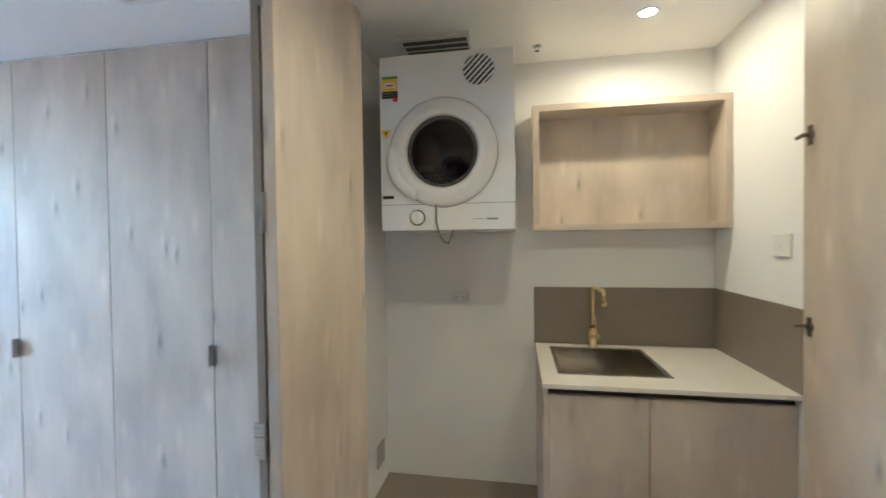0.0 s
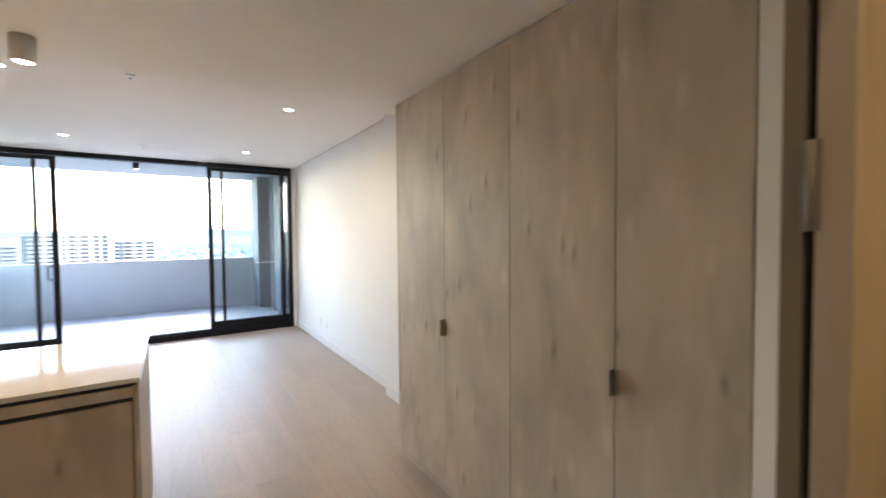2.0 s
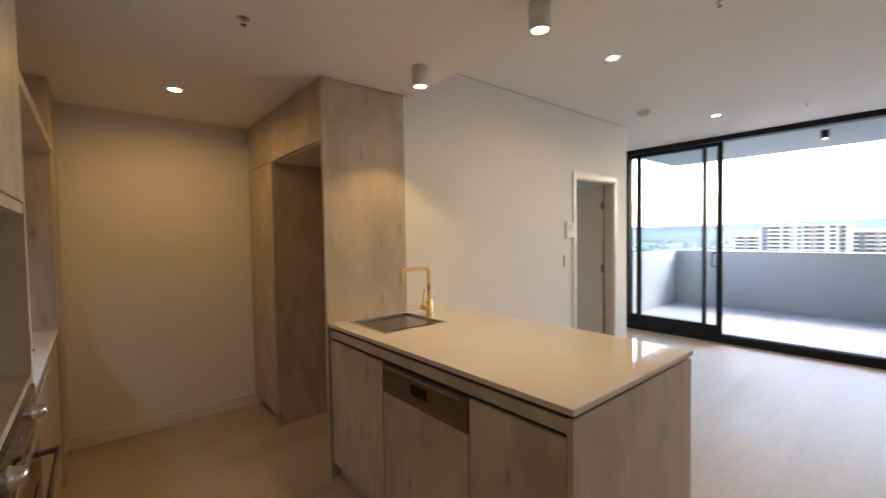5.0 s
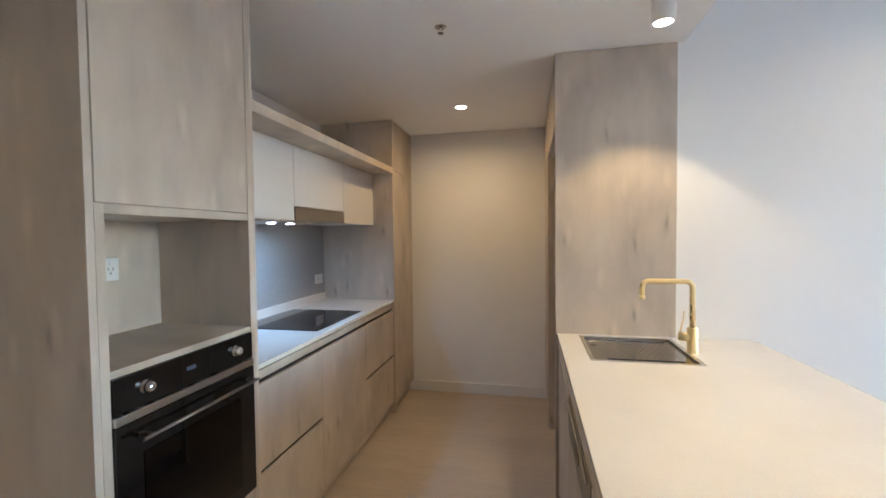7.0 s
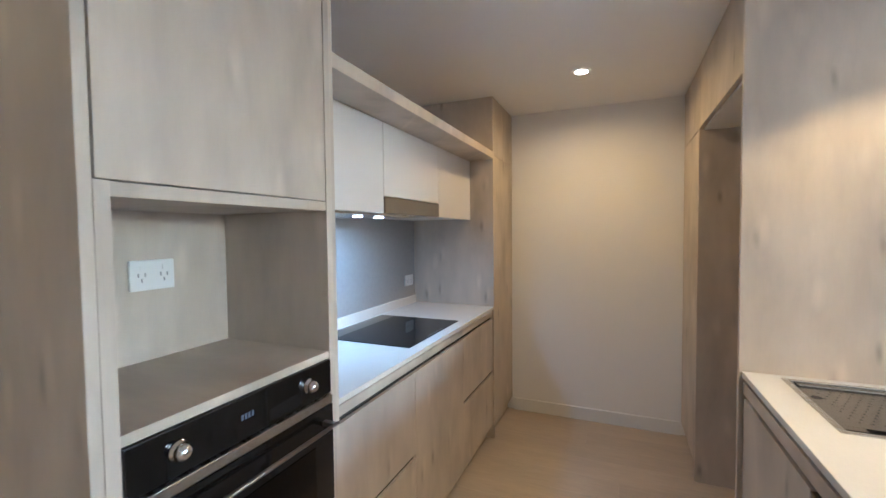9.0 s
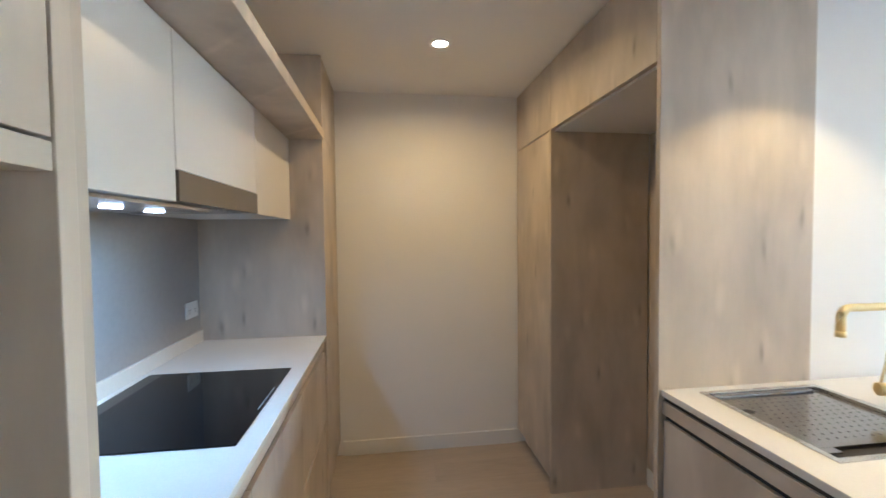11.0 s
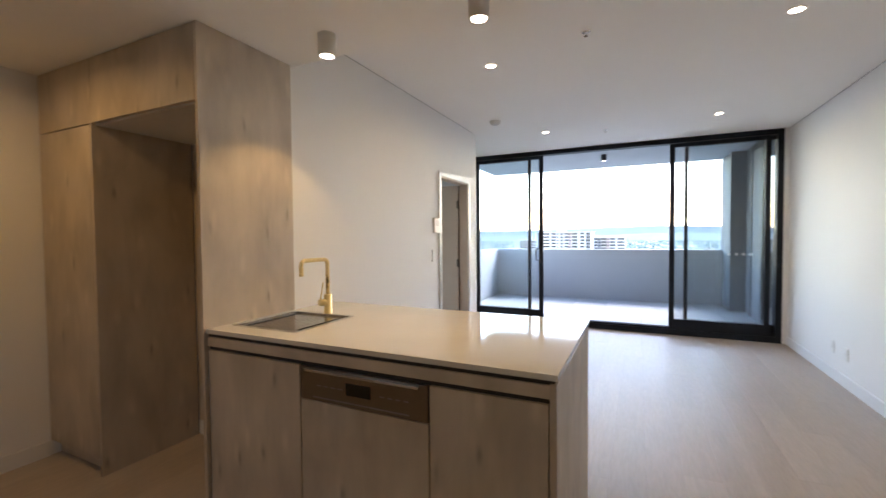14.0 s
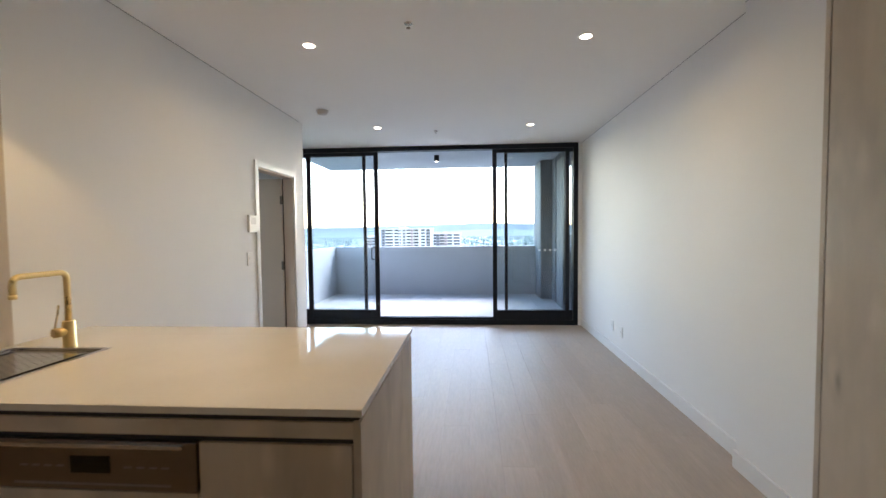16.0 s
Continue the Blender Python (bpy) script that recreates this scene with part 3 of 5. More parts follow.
part("niche_top", box((XT + 0.003, Y1 + 0.043, 1.50), (1.61, Y2 - 0.02, 1.525), 0.001), WOOD, tower)
part("edge_strip", box((XT + 0.0005, Y2 - 0.045, 0.1), (XT + 0.022, Y2 - 0.021, 1.5255), 0.0005), WOOD, tower)
part("carcass", box((XT + 0.024, Y1 + 0.045, 1.53), (1.8, Y2 - 0.022, ZK - 0.01)), WOOD, tower)
part("door", box((XT, Y1 + 0.047, 1.5275), (XT + 0.02, Y2 - 0.024, ZK - 0.02), 0.0015), WOOD, tower)
part("drawer", box((XT + 0.002, Y1 + 0.047, 0.10), (XT + 0.022, Y2 - 0.024, 0.488), 0.0015), WOOD, tower)
part("kickboard", box((XT + 0.05, Y1 + 0.043, 0), (XT + 0.066, Y2 - 0.02, 0.098)), WOOD, tower)

oven = thing("oven", (1.4, 2.09, 0.495), "black glass built-in oven with stainless trim and handle", "oven")
OY0, OY1 = Y1 + 0.045, Y2 - 0.047
CAVITY = mat("dark_oven_enamel", (0.05, 0.048, 0.045), 0.35)
part("housing", boxes(((1.68, OY0 + 0.012, 0.51), (1.70, OY1 - 0.012, 1.07)), ((XT + 0.031, OY0 + 0.012, 0.50), (1.68, OY1 - 0.012, 0.52)), ((XT + 0.031, OY0 + 0.012, 0.90), (1.68, OY1 - 0.012, 1.07)),
     ((XT + 0.031, OY0 + 0.012, 0.52), (1.68, OY0 + 0.04, 0.90)), ((XT + 0.031, OY1 - 0.04, 0.52), (1.68, OY1 - 0.012, 0.90))), CAVITY, oven)
for z in (0.615, 0.735):
    rk = rod([(XT + 0.05, OY0 + 0.045, z), (XT + 0.05, OY1 - 0.045, z)], 0.0035, 8)
    rod([(XT + 0.40, OY0 + 0.045, z), (XT + 0.40, OY1 - 0.045, z)], 0.0035, 8, rk)
    for k in range(15):
        y = OY0 + 0.06 + 0.0295 * k
        rod([(XT + 0.05, y, z), (XT + 0.40, y, z)], 0.0018, 6, rk)
    part("wire_rack", rk, CHROME, oven, "chrome wire oven rack")
part("control_panel", box((XT - 0.004, OY0, 0.990), (XT + 0.03, OY1, 1.083), 0.002), BLACKGLASS, oven)
part("trim", box((XT - 0.010, OY0, 0.962), (XT + 0.03, OY1, 0.986), 0.002), STEEL, oven, "brushed stainless trim strip")
door = part("door", box((XT - 0.008, OY0 + 0.075, 0.865), (XT + 0.03, OY1 - 0.075, 0.958)), BLACKGLASS, oven)
for a, b, c, d in ((OY0, OY0 + 0.075, 0.495, 0.958), (OY1 - 0.075, OY1, 0.495, 0.958), (OY0 + 0.075, OY1 - 0.075, 0.495, 0.545)):
    part("door_rail", box((XT - 0.008, a, c), (XT + 0.03, b, d)), BLACKGLASS, door)
part("window", box((XT - 0.010, OY0 + 0.075, 0.545), (XT - 0.0075, OY1 - 0.075, 0.865)), OVENGLASS, door)
hb = rod([(XT - 0.042, OY0 + 0.02, 0.916), (XT - 0.042, OY1 - 0.045, 0.916)], 0.0052, 12)
box((XT - 0.045, OY0 + 0.03, 0.912), (XT - 0.006, OY0 + 0.045, 0.924), 0.001, hb)
box((XT - 0.045, OY1 - 0.075, 0.912), (XT - 0.006, OY1 - 0.06, 0.924), 0.001, hb)
part("handle", hb, BRONZE, door, "stainless bar handle")
for y in (OY0 + 0.09, OY1 - 0.09):
    part("knob", lathe([(0.001, -0.026), (0.009, -0.025), (0.014, -0.020), (0.016, -0.012), (0.0165, -0.006), (0.020, -0.004), (0.020, 0)], (XT - 0.004, y, 1.038), "x", 24), CHROME, oven, "chrome control knob")
part("clock", boxes(*[((XT - 0.0050, 2.07 + 0.009 * k, 1.034), (XT - 0.0041, 2.075 + 0.009 * k, 1.046)) for k in range(4)]), emitter("oven_clock_digits", (0.8, 0.9, 1.0), 0.005), oven, "small lit clock digits")

shelfu = thing("overhead_shelf", (1.5, 0.9, 1.925), "long washed oak shelf above the overhead cupboards", "shelf")
part("board", box((1.225, Y0, 1.930), (XK, Y1, 1.975), 0.002), WOOD, shelfu)


def overhead(y0, y1, zb, name="overhead_cupboard"):
    u = thing(name, (1.6, (y0 + y1) / 2, zb), "matt white overhead cupboard above the cooktop bench", "cupboard", "overhead cupboards")
    part("body", box((1.424, y0 + 0.001, zb), (XK, y1 - 0.001, 1.928)), WHITE_DOOR, u)
    part("door", box((1.40, y0 + 0.002, zb - 0.002), (1.42, y1 - 0.002, 1.926), 0.0015), WHITE_DOOR, u)


overhead(Y0 + 0.001, 0.55, 1.527)
overhead(1.147, Y1 - 0.001, 1.527)
overhead(0.55, 1.147, 1.605)
hood = thing("range_hood", (1.6, 0.85, 1.525), "slide-out stainless range hood under the cupboards", "range hood")
part("front_rail", box((1.395, 0.553, 1.527), (1.418, 1.144, 1.600), 0.002), TAUPE_METAL, hood)
part("body", box((1.419, 0.553, 1.530), (1.80, 1.144, 1.603), 0.002), STEEL, hood)
for k in range(6):
    part("filter_slat", box((1.44, 0.60 + 0.045 * k, 1.524), (1.78, 0.63 + 0.045 * k, 1.529)), NICKEL, hood)
strip = thing("under_cupboard_panel", (1.6, 0.9, 1.52), "grey panel with two lit lamps under the cupboards", "light panel")
part("panel", box((1.43, 0.88, 1.516), (1.80, Y1 - 0.01, 1.524)), STEEL, strip)
for y in (1.14, 0.96):
    part("hood_light", lathe([(0.022, -0.004), (0.022, 0)], (1.545, y, 1.5155), "z", 20), HOODLENS, strip, "bright round cool-white lamp")

splash = structure("splashback", box((XK - 0.008, Y0, 0.98), (XK, Y1, 1.53)), GREYTILE, "smooth grey splashback behind the cooktop", "splashback")

bench = thing("benchtop", (1.5, 0.9, 0.905), "white engineered stone benchtop with upstand", "benchtop")
part("slab", box((XF - 0.01, Y0, 0.905), (XK - 0.02, Y1, 0.925), 0.002), TOP, bench)
part("upstand", box((XK - 0.02, Y0, 0.905), (XK, Y1, 0.98), 0.002), TOP, bench)
cook = thing("cooktop", (1.55, 0.83, 0.925), "black glass ceramic cooktop set in the benchtop", "cooktop")
part("glass", box((1.292, 0.53, 0.9255), (1.80, 1.128, 0.930), 0.0015), BLACKGLASS, cook)
part("touch_strip", box((1.300, 0.74, 0.9301), (1.304, 0.92, 0.9303)), PRINT, cook)



def base_unit(y0, y1, split, label):
    u = thing("base_cabinet", (1.55, (y0 + y1) / 2, 0), label, "cabinet", "kitchen base cabinets")
    part("body", box((XF + 0.024, y0 + 0.001, 0.10), (XK - 0.01, y1 - 0.001, 0.88)), WOOD, u)
    if split:
        part("drawer_front", box((XF, y0 + 0.0015, 0.482), (XF + 0.02, y1 - 0.0015, 0.838), 0.0015), WOOD, u)
        part("drawer_front", box((XF, y0 + 0.0015, 0.10), (XF + 0.02, y1 - 0.0015, 0.462), 0.0015), WOOD, u)
        # Dark strip darkens the recess between the drawer fronts, as shade would.
        part("finger_gap_shade", box((XF + 0.012, y0 + 0.002, 0.460), (XF + 0.026, y1 - 0.002, 0.484)), DARK, u)
    else:
        part("door", box((XF, y0 + 0.0015, 0.10), (XF + 0.02, y1 - 0.0015, 0.838), 0.0015), WOOD, u)
    part("top_rail", box((XF + 0.003, y0, 0.858), (XF + 0.023, y1, 0.894), 0.001), WOOD_X, u)
    # Shade beneath the top rail, drawn as a dark strip.
    part("pull_gap_shade", box((XF + 0.014, y0 + 0.001, 0.836), (XF + 0.026, y1 - 0.001, 0.860)), DARK, u)
    part("kickboard", box((XF + 0.05, y0, 0), (XF + 0.066, y1, 0.098)), WOOD_X, u)


base_unit(1.17, Y1, True, "washed oak two-drawer base cabinet under the bench")
base_unit(0.575, 1.17, False, "washed oak base cabinet under the cooktop")
base_unit(Y0, 0.575, True, "washed oak two-drawer base cabinet beside the tall unit")
# Solid dark strip painting the shadow line below the slab.
structure("bench_shadow_line", box((XF + 0.008, Y0, 0.894), (XF + 0.03, Y1, 0.905)), DARK, "dark shadow line under the benchtop", "trim")

tall = thing("tall_cabinet", (1.5, -0.26, 0), "tall washed oak end cabinet beside the bench", "cabinet")
part("side_panel", box((1.235, -0.02, 0.0), (XK, Y0, ZK - 0.003), 0.0015), WOOD, tall)
part("door", box((1.237, YB + 0.004, 0.10), (1.257, -0.022, 1.958), 0.0015), WOOD, tall)
part("upper_door", box((1.237, YB + 0.004, 1.962), (1.257, -0.022, ZK - 0.004), 0.0015), WOOD, tall)
part("body", box((1.26, YB + 0.002, 0.1), (XK, -0.022, ZK - 0.006)), WOOD, tall)
part("kickboard", box((1.28, YB, 0), (1.296, -0.02, 0.098)), WOOD_X, tall)


def power_point(name, place, normal, along, w=0.115, h=0.072, label="white double power point on the wall", material=None):
    """A socket plate; normal and along are axis letters, normal with its sign."""
    n, u = "xyz".index(normal[1]), "xyz".index(along)
    s = 1 if normal[0] == "+" else -1

    def slab(du0, du1, z0, z1, d0, d1):
        lo, hi = [0, 0, 0], [0, 0, 0]
        lo[n], hi[n] = place[n] + s * d0, place[n] + s * d1
        lo[u], hi[u] = place[u] + du0, place[u] + du1
        lo[2], hi[2] = place[2] + z0, place[2] + z1
        return lo, hi
    p = thing(name, place, label, "power point")
    part("plate", box(*slab(-w / 2, w / 2, -h / 2, h / 2, 0.0005, 0.009), 0.003), material or PLASTIC, p)
    for c in ((-w / 4, w / 4) if w > 0.09 else (0.0,)):
        part("socket", boxes(slab(c - 0.010, c - 0.007, -0.004, 0.006, 0.009, 0.0095), slab(c + 0.007, c + 0.010, -0.004, 0.006, 0.009, 0.0095), slab(c - 0.0015, c + 0.0015, -0.018, -0.008, 0.009, 0.0095)), PRINT, p)
        part("rocker", box(*slab(c - 0.005, c + 0.005, 0.014, 0.026, 0.009, 0.012), 0.001), material or PLASTIC, p)


power_point("power_point", (XK - 0.008, 0.10, 1.097), "-x", "y", 0.115, 0.075, "white double power point on the grey splashback")
power_point("power_point", (1.59, 2.03, 1.332), "-x", "y", 0.115, 0.08, "white double power point inside the oven niche")

# ---- kitchen: refrigerator side ----
XP = 0.04
pan = thing("pantry_cabinet", (-0.25, -0.25, 0), "tall washed oak pantry cabinet", "pantry")
part("side_panel", box((-0.53, 0.03, 0.0), (XP, 0.05, 1.995), 0.0015), WOOD, pan)
part("body", box((-0.53, YB + 0.002, 0.10), (XP - 0.024, 0.028, 1.99)), WOOD, pan)
part("door", box((XP - 0.02, YB + 0.012, 0.10), (XP, 0.027, 1.988), 0.0015), WOOD, pan)
part("kickboard", box((XP - 0.07, YB, 0), (XP - 0.054, 0.03, 0.098)), WOOD_X, pan)


def top_cupboard(y0, y1):
    u = thing("top_cupboard", (-0.25, (y0 + y1) / 2, 1.995), "washed oak top cupboard against the ceiling", "cupboard", "cupboards over the refrigerator space")
    part("body", box((-0.53, y0 + 0.001, 1.998), (XP - 0.024, y1 - 0.001, ZK - 0.004)), WOOD, u)
    part("door", box((XP - 0.02, y0 + 0.0015, 1.996), (XP, y1 - 0.0015, ZK - 0.006), 0.0015), WOOD, u)


top_cupboard(YB + 0.01, 0.05)
top_cupboard(0.05, 0.932)
niche = thing("fridge_recess_lining", (-0.25, 0.49, 0), "empty refrigerator recess, oak back and white soffit", "recess")
part("soffit", box((-0.53, 0.052, 1.985), (XP - 0.022, 0.931, 1.996)), WHITE_DOOR, niche)
part("back", box((-0.549, 0.052, 0.10), (-0.535, 0.931, 1.984)), WOOD, niche)
endp = thing("end_panel", (-0.25, 0.943, 0), "large washed oak end panel beside the island", "panel")
part("board", box((-0.53, 0.933, 0.0), (XP, 0.953, ZK - 0.003), 0.0015), WOOD, endp)

# ---- island ----
IX0, IX1, IY0, IY1 = -0.872, 0.03, 0.955, 2.573
isl = thing("island_benchtop", (-0.43, 1.77, 0.905), "polished pale stone island benchtop", "benchtop")
SX0, SX1, SY0, SY1 = -0.495, -0.075, 1.0, 1.412
part("slab", holed_slab((IX0, IY0, 0.905), (IX1, IY1, 0.925), (SX0, SY0), (SX1, SY1)), TOP, isl)
body = thing("kitchen_island", (-0.43, 1.77, 0), "washed oak island end panel, back panel and rail", "island")
part("end_panel", box((IX0 + 0.005, 2.548, 0), (IX1 - 0.002, IY1 - 0.004, 0.892), 0.0015), WOOD, body)
part("back_panel", box((-0.60, IY0, 0), (-0.58, 2.548, 0.892), 0.0015), WOOD, body)
part("rail", box((IX1 - 0.022, IY0, 0.845), (IX1 - 0.004, 2.548, 0.888), 0.001), WOOD_X, body)
# Dark sheet draws the shade below the slab's edge.
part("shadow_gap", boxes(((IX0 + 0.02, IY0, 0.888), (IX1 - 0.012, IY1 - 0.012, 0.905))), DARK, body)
part("kickboard", box((IX1 - 0.07, IY0, 0), (IX1 - 0.054, 2.548, 0.098)), WOOD_X, body)
# Dark strip puts shade into the finger pull above the doors.
part("pull_gap_shade", box((IX1 - 0.03, IY0, 0.815), (IX1 - 0.018, 2.548, 0.846)), DARK, body)


def island_unit(y0, y1):
    u = thing("island_cabinet", (-0.3, (y0 + y1) / 2, 0), "washed oak island cabinet with plain door", "cabinet", "island cabinets")
    part("body", box((-0.575, y0 + 0.002, 0.10), (IX1 - 0.03, y1 - 0.002, 0.70 if y0 < 1.2 else 0.84)), WOOD, u)
    part("door", box((IX1 - 0.026, y0 + 0.002, 0.10), (IX1 - 0.006, y1 - 0.002, 0.826), 0.0015), WOOD, u)


island_unit(IY0 + 0.003, 1.528)
island_unit(2.128, 2.545)
dw = thing("dishwasher", (-0.3, 1.828, 0.1), "built-in dishwasher with bronzed steel control panel, oak door", "dishwasher")
part("tub", box((-0.56, 1.535, 0.10), (IX1 - 0.032, 2.12, 0.83)), BLACK, dw)
part("control_panel", box((IX1 - 0.030, 1.532, 0.690), (IX1 - 0.004, 2.124, 0.825), 0.003), BRONZE, dw, "bronzed steel control panel")
part("display", box((IX1 - 0.0045, 1.765, 0.736), (IX1 - 0.002, 1.88, 0.784), 0.001), BLACKGLASS, dw)
part("grip", box((IX1 - 0.006, 1.56, 0.808), (IX1 + 0.004, 2.09, 0.818), 0.002), CHROME, dw)
part("recess_line", box((IX1 - 0.0045, 1.60, 0.703), (IX1 - 0.003, 2.05, 0.709)), PRINT, dw)
for y in (1.62, 1.655, 1.69, 1.725, 1.92, 1.955, 1.99, 2.025):
    part("button", box((IX1 - 0.0045, y, 0.752), (IX1 - 0.003, y + 0.022, 0.757)), PRINT, dw)
part("door_panel", box((IX1 - 0.026, 1.532, 0.10), (IX1 - 0.006, 2.124, 0.686), 0.0015), WOOD, dw)


def sink(name, x0, x1, y0, y1, z, depth, rim, label):
    s = thing(name, ((x0 + x1) / 2, (y0 + y1) / 2, z - depth), label, "sink")
    part("rim", boxes(((x0 - 0.004, y0 - 0.004, z), (x1 + 0.004, y0 + rim, z + 0.003)), ((x0 - 0.004, y1 - rim, z), (x1 + 0.004, y1 + 0.004, z + 0.003)),
         ((x0 - 0.004, y0 + rim, z), (x0 + rim, y1 - rim, z + 0.003)), ((x1 - rim, y0 + rim, z), (x1 + 0.004, y1 - rim, z + 0.003)), bevel=0.001), STEEL, s)
    t = 0.003
    part("bowl", boxes(((x0 + 0.001, y0 + 0.001, z - depth), (x1 - 0.001, y1 - 0.001, z - depth + t)), ((x0 + 0.001, y0 + 0.001, z - depth), (x0 + rim, y1 - 0.001, z)), ((x1 - rim, y0 + 0.001, z - depth), (x1 - 0.001, y1 - 0.001, z)),
         ((x0 + rim, y0 + 0.001, z - depth), (x1 - rim, y0 + rim, z)), ((x0 + rim, y1 - rim, z - depth), (x1 - rim, y1 - 0.001, z))), BOWL, s)
    part("drain", lathe([(0.001, 0.004), (0.03, 0.004), (0.04, 0.002), (0.042, 0.0)], ((x0 + x1) / 2, (y0 + y1) / 2, z - depth + t), "z", 24), CHROME, s)
    return s


ks = sink("kitchen_sink", SX0, SX1, SY0, SY1, 0.925, 0.19, 0.014, "stainless inset kitchen sink in the island")
# drainer tray lying over the bowl
tray = thing("drainer_tray", (-0.285, 1.185, 0.915), "perforated stainless drainer tray lying in the sink", "drainer tray")
tm = boxes(((-0.478, 1.018, 0.914), (-0.092, 1.338, 0.917)), ((-0.478, 1.338, 0.914), (-0.440, 1.362, 0.917)), ((-0.150, 1.338, 0.914), (-0.092, 1.362, 0.917)), bevel=0.0008)
part("tray", tm, TRAY, tray)
part("rolled_end", box((-0.455, 1.004, 0.912), (-0.105, 1.034, 0.9245), 0.0055), TRAY, tray)
part("perforations", boxes(*[((-0.44 + 0.026 * i + 0.013 * (j % 2) - 0.0022, 1.062 + 0.024 * j - 0.0022, 0.9171), (-0.44 + 0.026 * i + 0.013 * (j % 2) + 0.0022, 1.062 + 0.024 * j + 0.0022, 0.9174)) for i in range(12) for j in range(11)]), DARK, tray)["kind"] = "stuff"
part("grip_hole", lathe([(0.014, 0), (0.014, 0.0006)], (-0.122, 1.13, 0.9171), "z", 16), DARK, tray)


def gooseneck(name, x, y, z, rise, reach, drop, ux, uy, label, side=(0, 0)):
    """A square-bent mixer tap: base collar, tall riser, spout with rounded turns, side lever."""
    t = thing(name, (x, y, z), label, "tap")
    part("base", lathe([(0.024, 0.0), (0.024, 0.004), (0.0215, 0.006), (0.0215, 0.105), (0.019, 0.108), (0.001, 0.108)], (x, y, z), "z", 24), BRASS, t)
    d = Vector((ux, uy, 0))
    up = Vector((0, 0, 1))
    top = Vector((x, y, z + rise))
    r = 0.028
    pts = [Vector((x, y, z + 0.1))] + arc(top - up * r + d * r, r, 180, 90, d, up) + arc(top - up * r + d * (reach - r), r, 90, 0, d, up) + [top + d * reach - up * drop]
    part("spout", rod(pts, 0.0110, 16), BRASS, t)
    part("nozzle", rod([top + d * reach - up * (drop - 0.012), top + d * reach - up * (drop + 0.004)], 0.0122, 16), BRASS, t)
    s = Vector((*side, 0))
    c = Vector((x, y, z + 0.065))
    k = part("mixer_body", rod([c, c + s * 0.052], 0.0185, 20), BRASS, t)
    part("lever", rod([c + s * 0.046 + up * 0.012, c + s * 0.034 + up * 0.075, c + s * 0.030 + up * 0.110], 0.0030, 10), BRASS, t)


gooseneck("kitchen_tap", -0.51, 1.222, 0.925, 0.305, 0.2, 0.075, 1, 0, "brushed brass square gooseneck kitchen mixer tap", (0.92, -0.39))

# ---- wall fittings in the living room ----
ic = thing("intercom", (-2.445, YL, 1.44), "white wall intercom handset panel beside the bedroom door", "intercom")
part("panel", box((-2.51, YL + 0.0005, 1.385), (-2.385, YL + 0.024, 1.535), 0.005), PLASTIC, ic)
part("screen", box((-2.49, YL + 0.0235, 1.455), (-2.405, YL + 0.0245, 1.515), 0.0003), ALARM, ic)
sw = thing("light_switch", (-2.40, YL, 1.155), "white light switch plate on the white wall", "light switch")
part("plate", box((-2.437, YL + 0.0005, 1.10), (-2.363, YL + 0.009, 1.215), 0.003), PLASTIC, sw)
part("rocker", box((-2.412, YL + 0.009, 1.145), (-2.388, YL + 0.012, 1.17), 0.001), PLASTIC, sw)
power_point("power_point", (-3.70, YR, 0.30), "-y", "x", 0.075, 0.115, "white upright outlet plate low on the wall")
power_point("power_point", (-3.42, YR, 0.29), "-y", "x", 0.075, 0.115, "white upright outlet plate low on the wall")

# ---- hall: wardrobe ----
def tab_pull(name, x, y, z, parent, sy=-1):
    return part(name, boxes(((x - 0.016, y + sy * 0.003, z - 0.045), (x + 0.014, y - 0.0002, z + 0.045)), ((x - 0.003, y + sy * 0.034, z - 0.045), (x + 0.001, y - 0.003, z + 0.045)), bevel=0.0006), NICKEL, parent, "satin nickel tab pull")


EDGES = (-0.302, 0.238, 0.761, 1.283, 1.680)
ward = thing("wardrobe_surround", (0.7, 4.15, 0), "washed oak wardrobe end panel, top strip and kickboard", "wardrobe")
part("end_panel", boxes(((-0.324, YF, 0.098), (-0.304, YR - 0.073, ZK - 0.003)), ((-0.324, YF + 0.045, 0), (-0.304, YR - 0.073, 0.097)), bevel=0.0015), WOOD, ward)
part("kickboard", box((-0.304, YF + 0.047, 0), (1.68, YF + 0.063, 0.098)), WOOD_X, ward)
part("top_strip", box((-0.30, YF + 0.010, ZK - 0.011), (1.68, YF + 0.03, ZK - 0.002)), TRIM, ward)
for n, (a, b) in enumerate(zip(EDGES, EDGES[1:])):
    w = thing("wardrobe_cabinet", ((a + b) / 2, 4.15, 0), "tall washed oak wardrobe door, closed", "wardrobe", "wardrobe doors in the hall")
    part("body", box((a + 0.004, YF + 0.026, 0.10), (min(b, 1.668) - 0.004, YR, ZK - 0.03)), WOOD, w)
    leaf = part("door", box((a + 0.002, YF, 0.10), (b - 0.002, YF + 0.02, ZK - 0.012), 0.0015), WOOD, w)
    if n == 0:
        tab_pull("handle", b + 0.001, YF, 0.990, leaf)
    if n == 2:
        tab_pull("handle", b + 0.001, YF, 0.993, leaf)

# ---- laundry ----
bif = thing("bifold_door", (1.97, 3.6, 0), "pair of washed oak bifold laundry leaves, folded open", "bifold door")
leaf1 = part("leaf", box((1.942, 3.292, 0.012), (1.963, 3.93, ZK - 0.012), 0.0015), WOOD, bif)
leaf2 = part("leaf", box((1.973, 3.285, 0.012), (2.005, 3.875, ZK - 0.012), 0.0015), WOOD, bif)
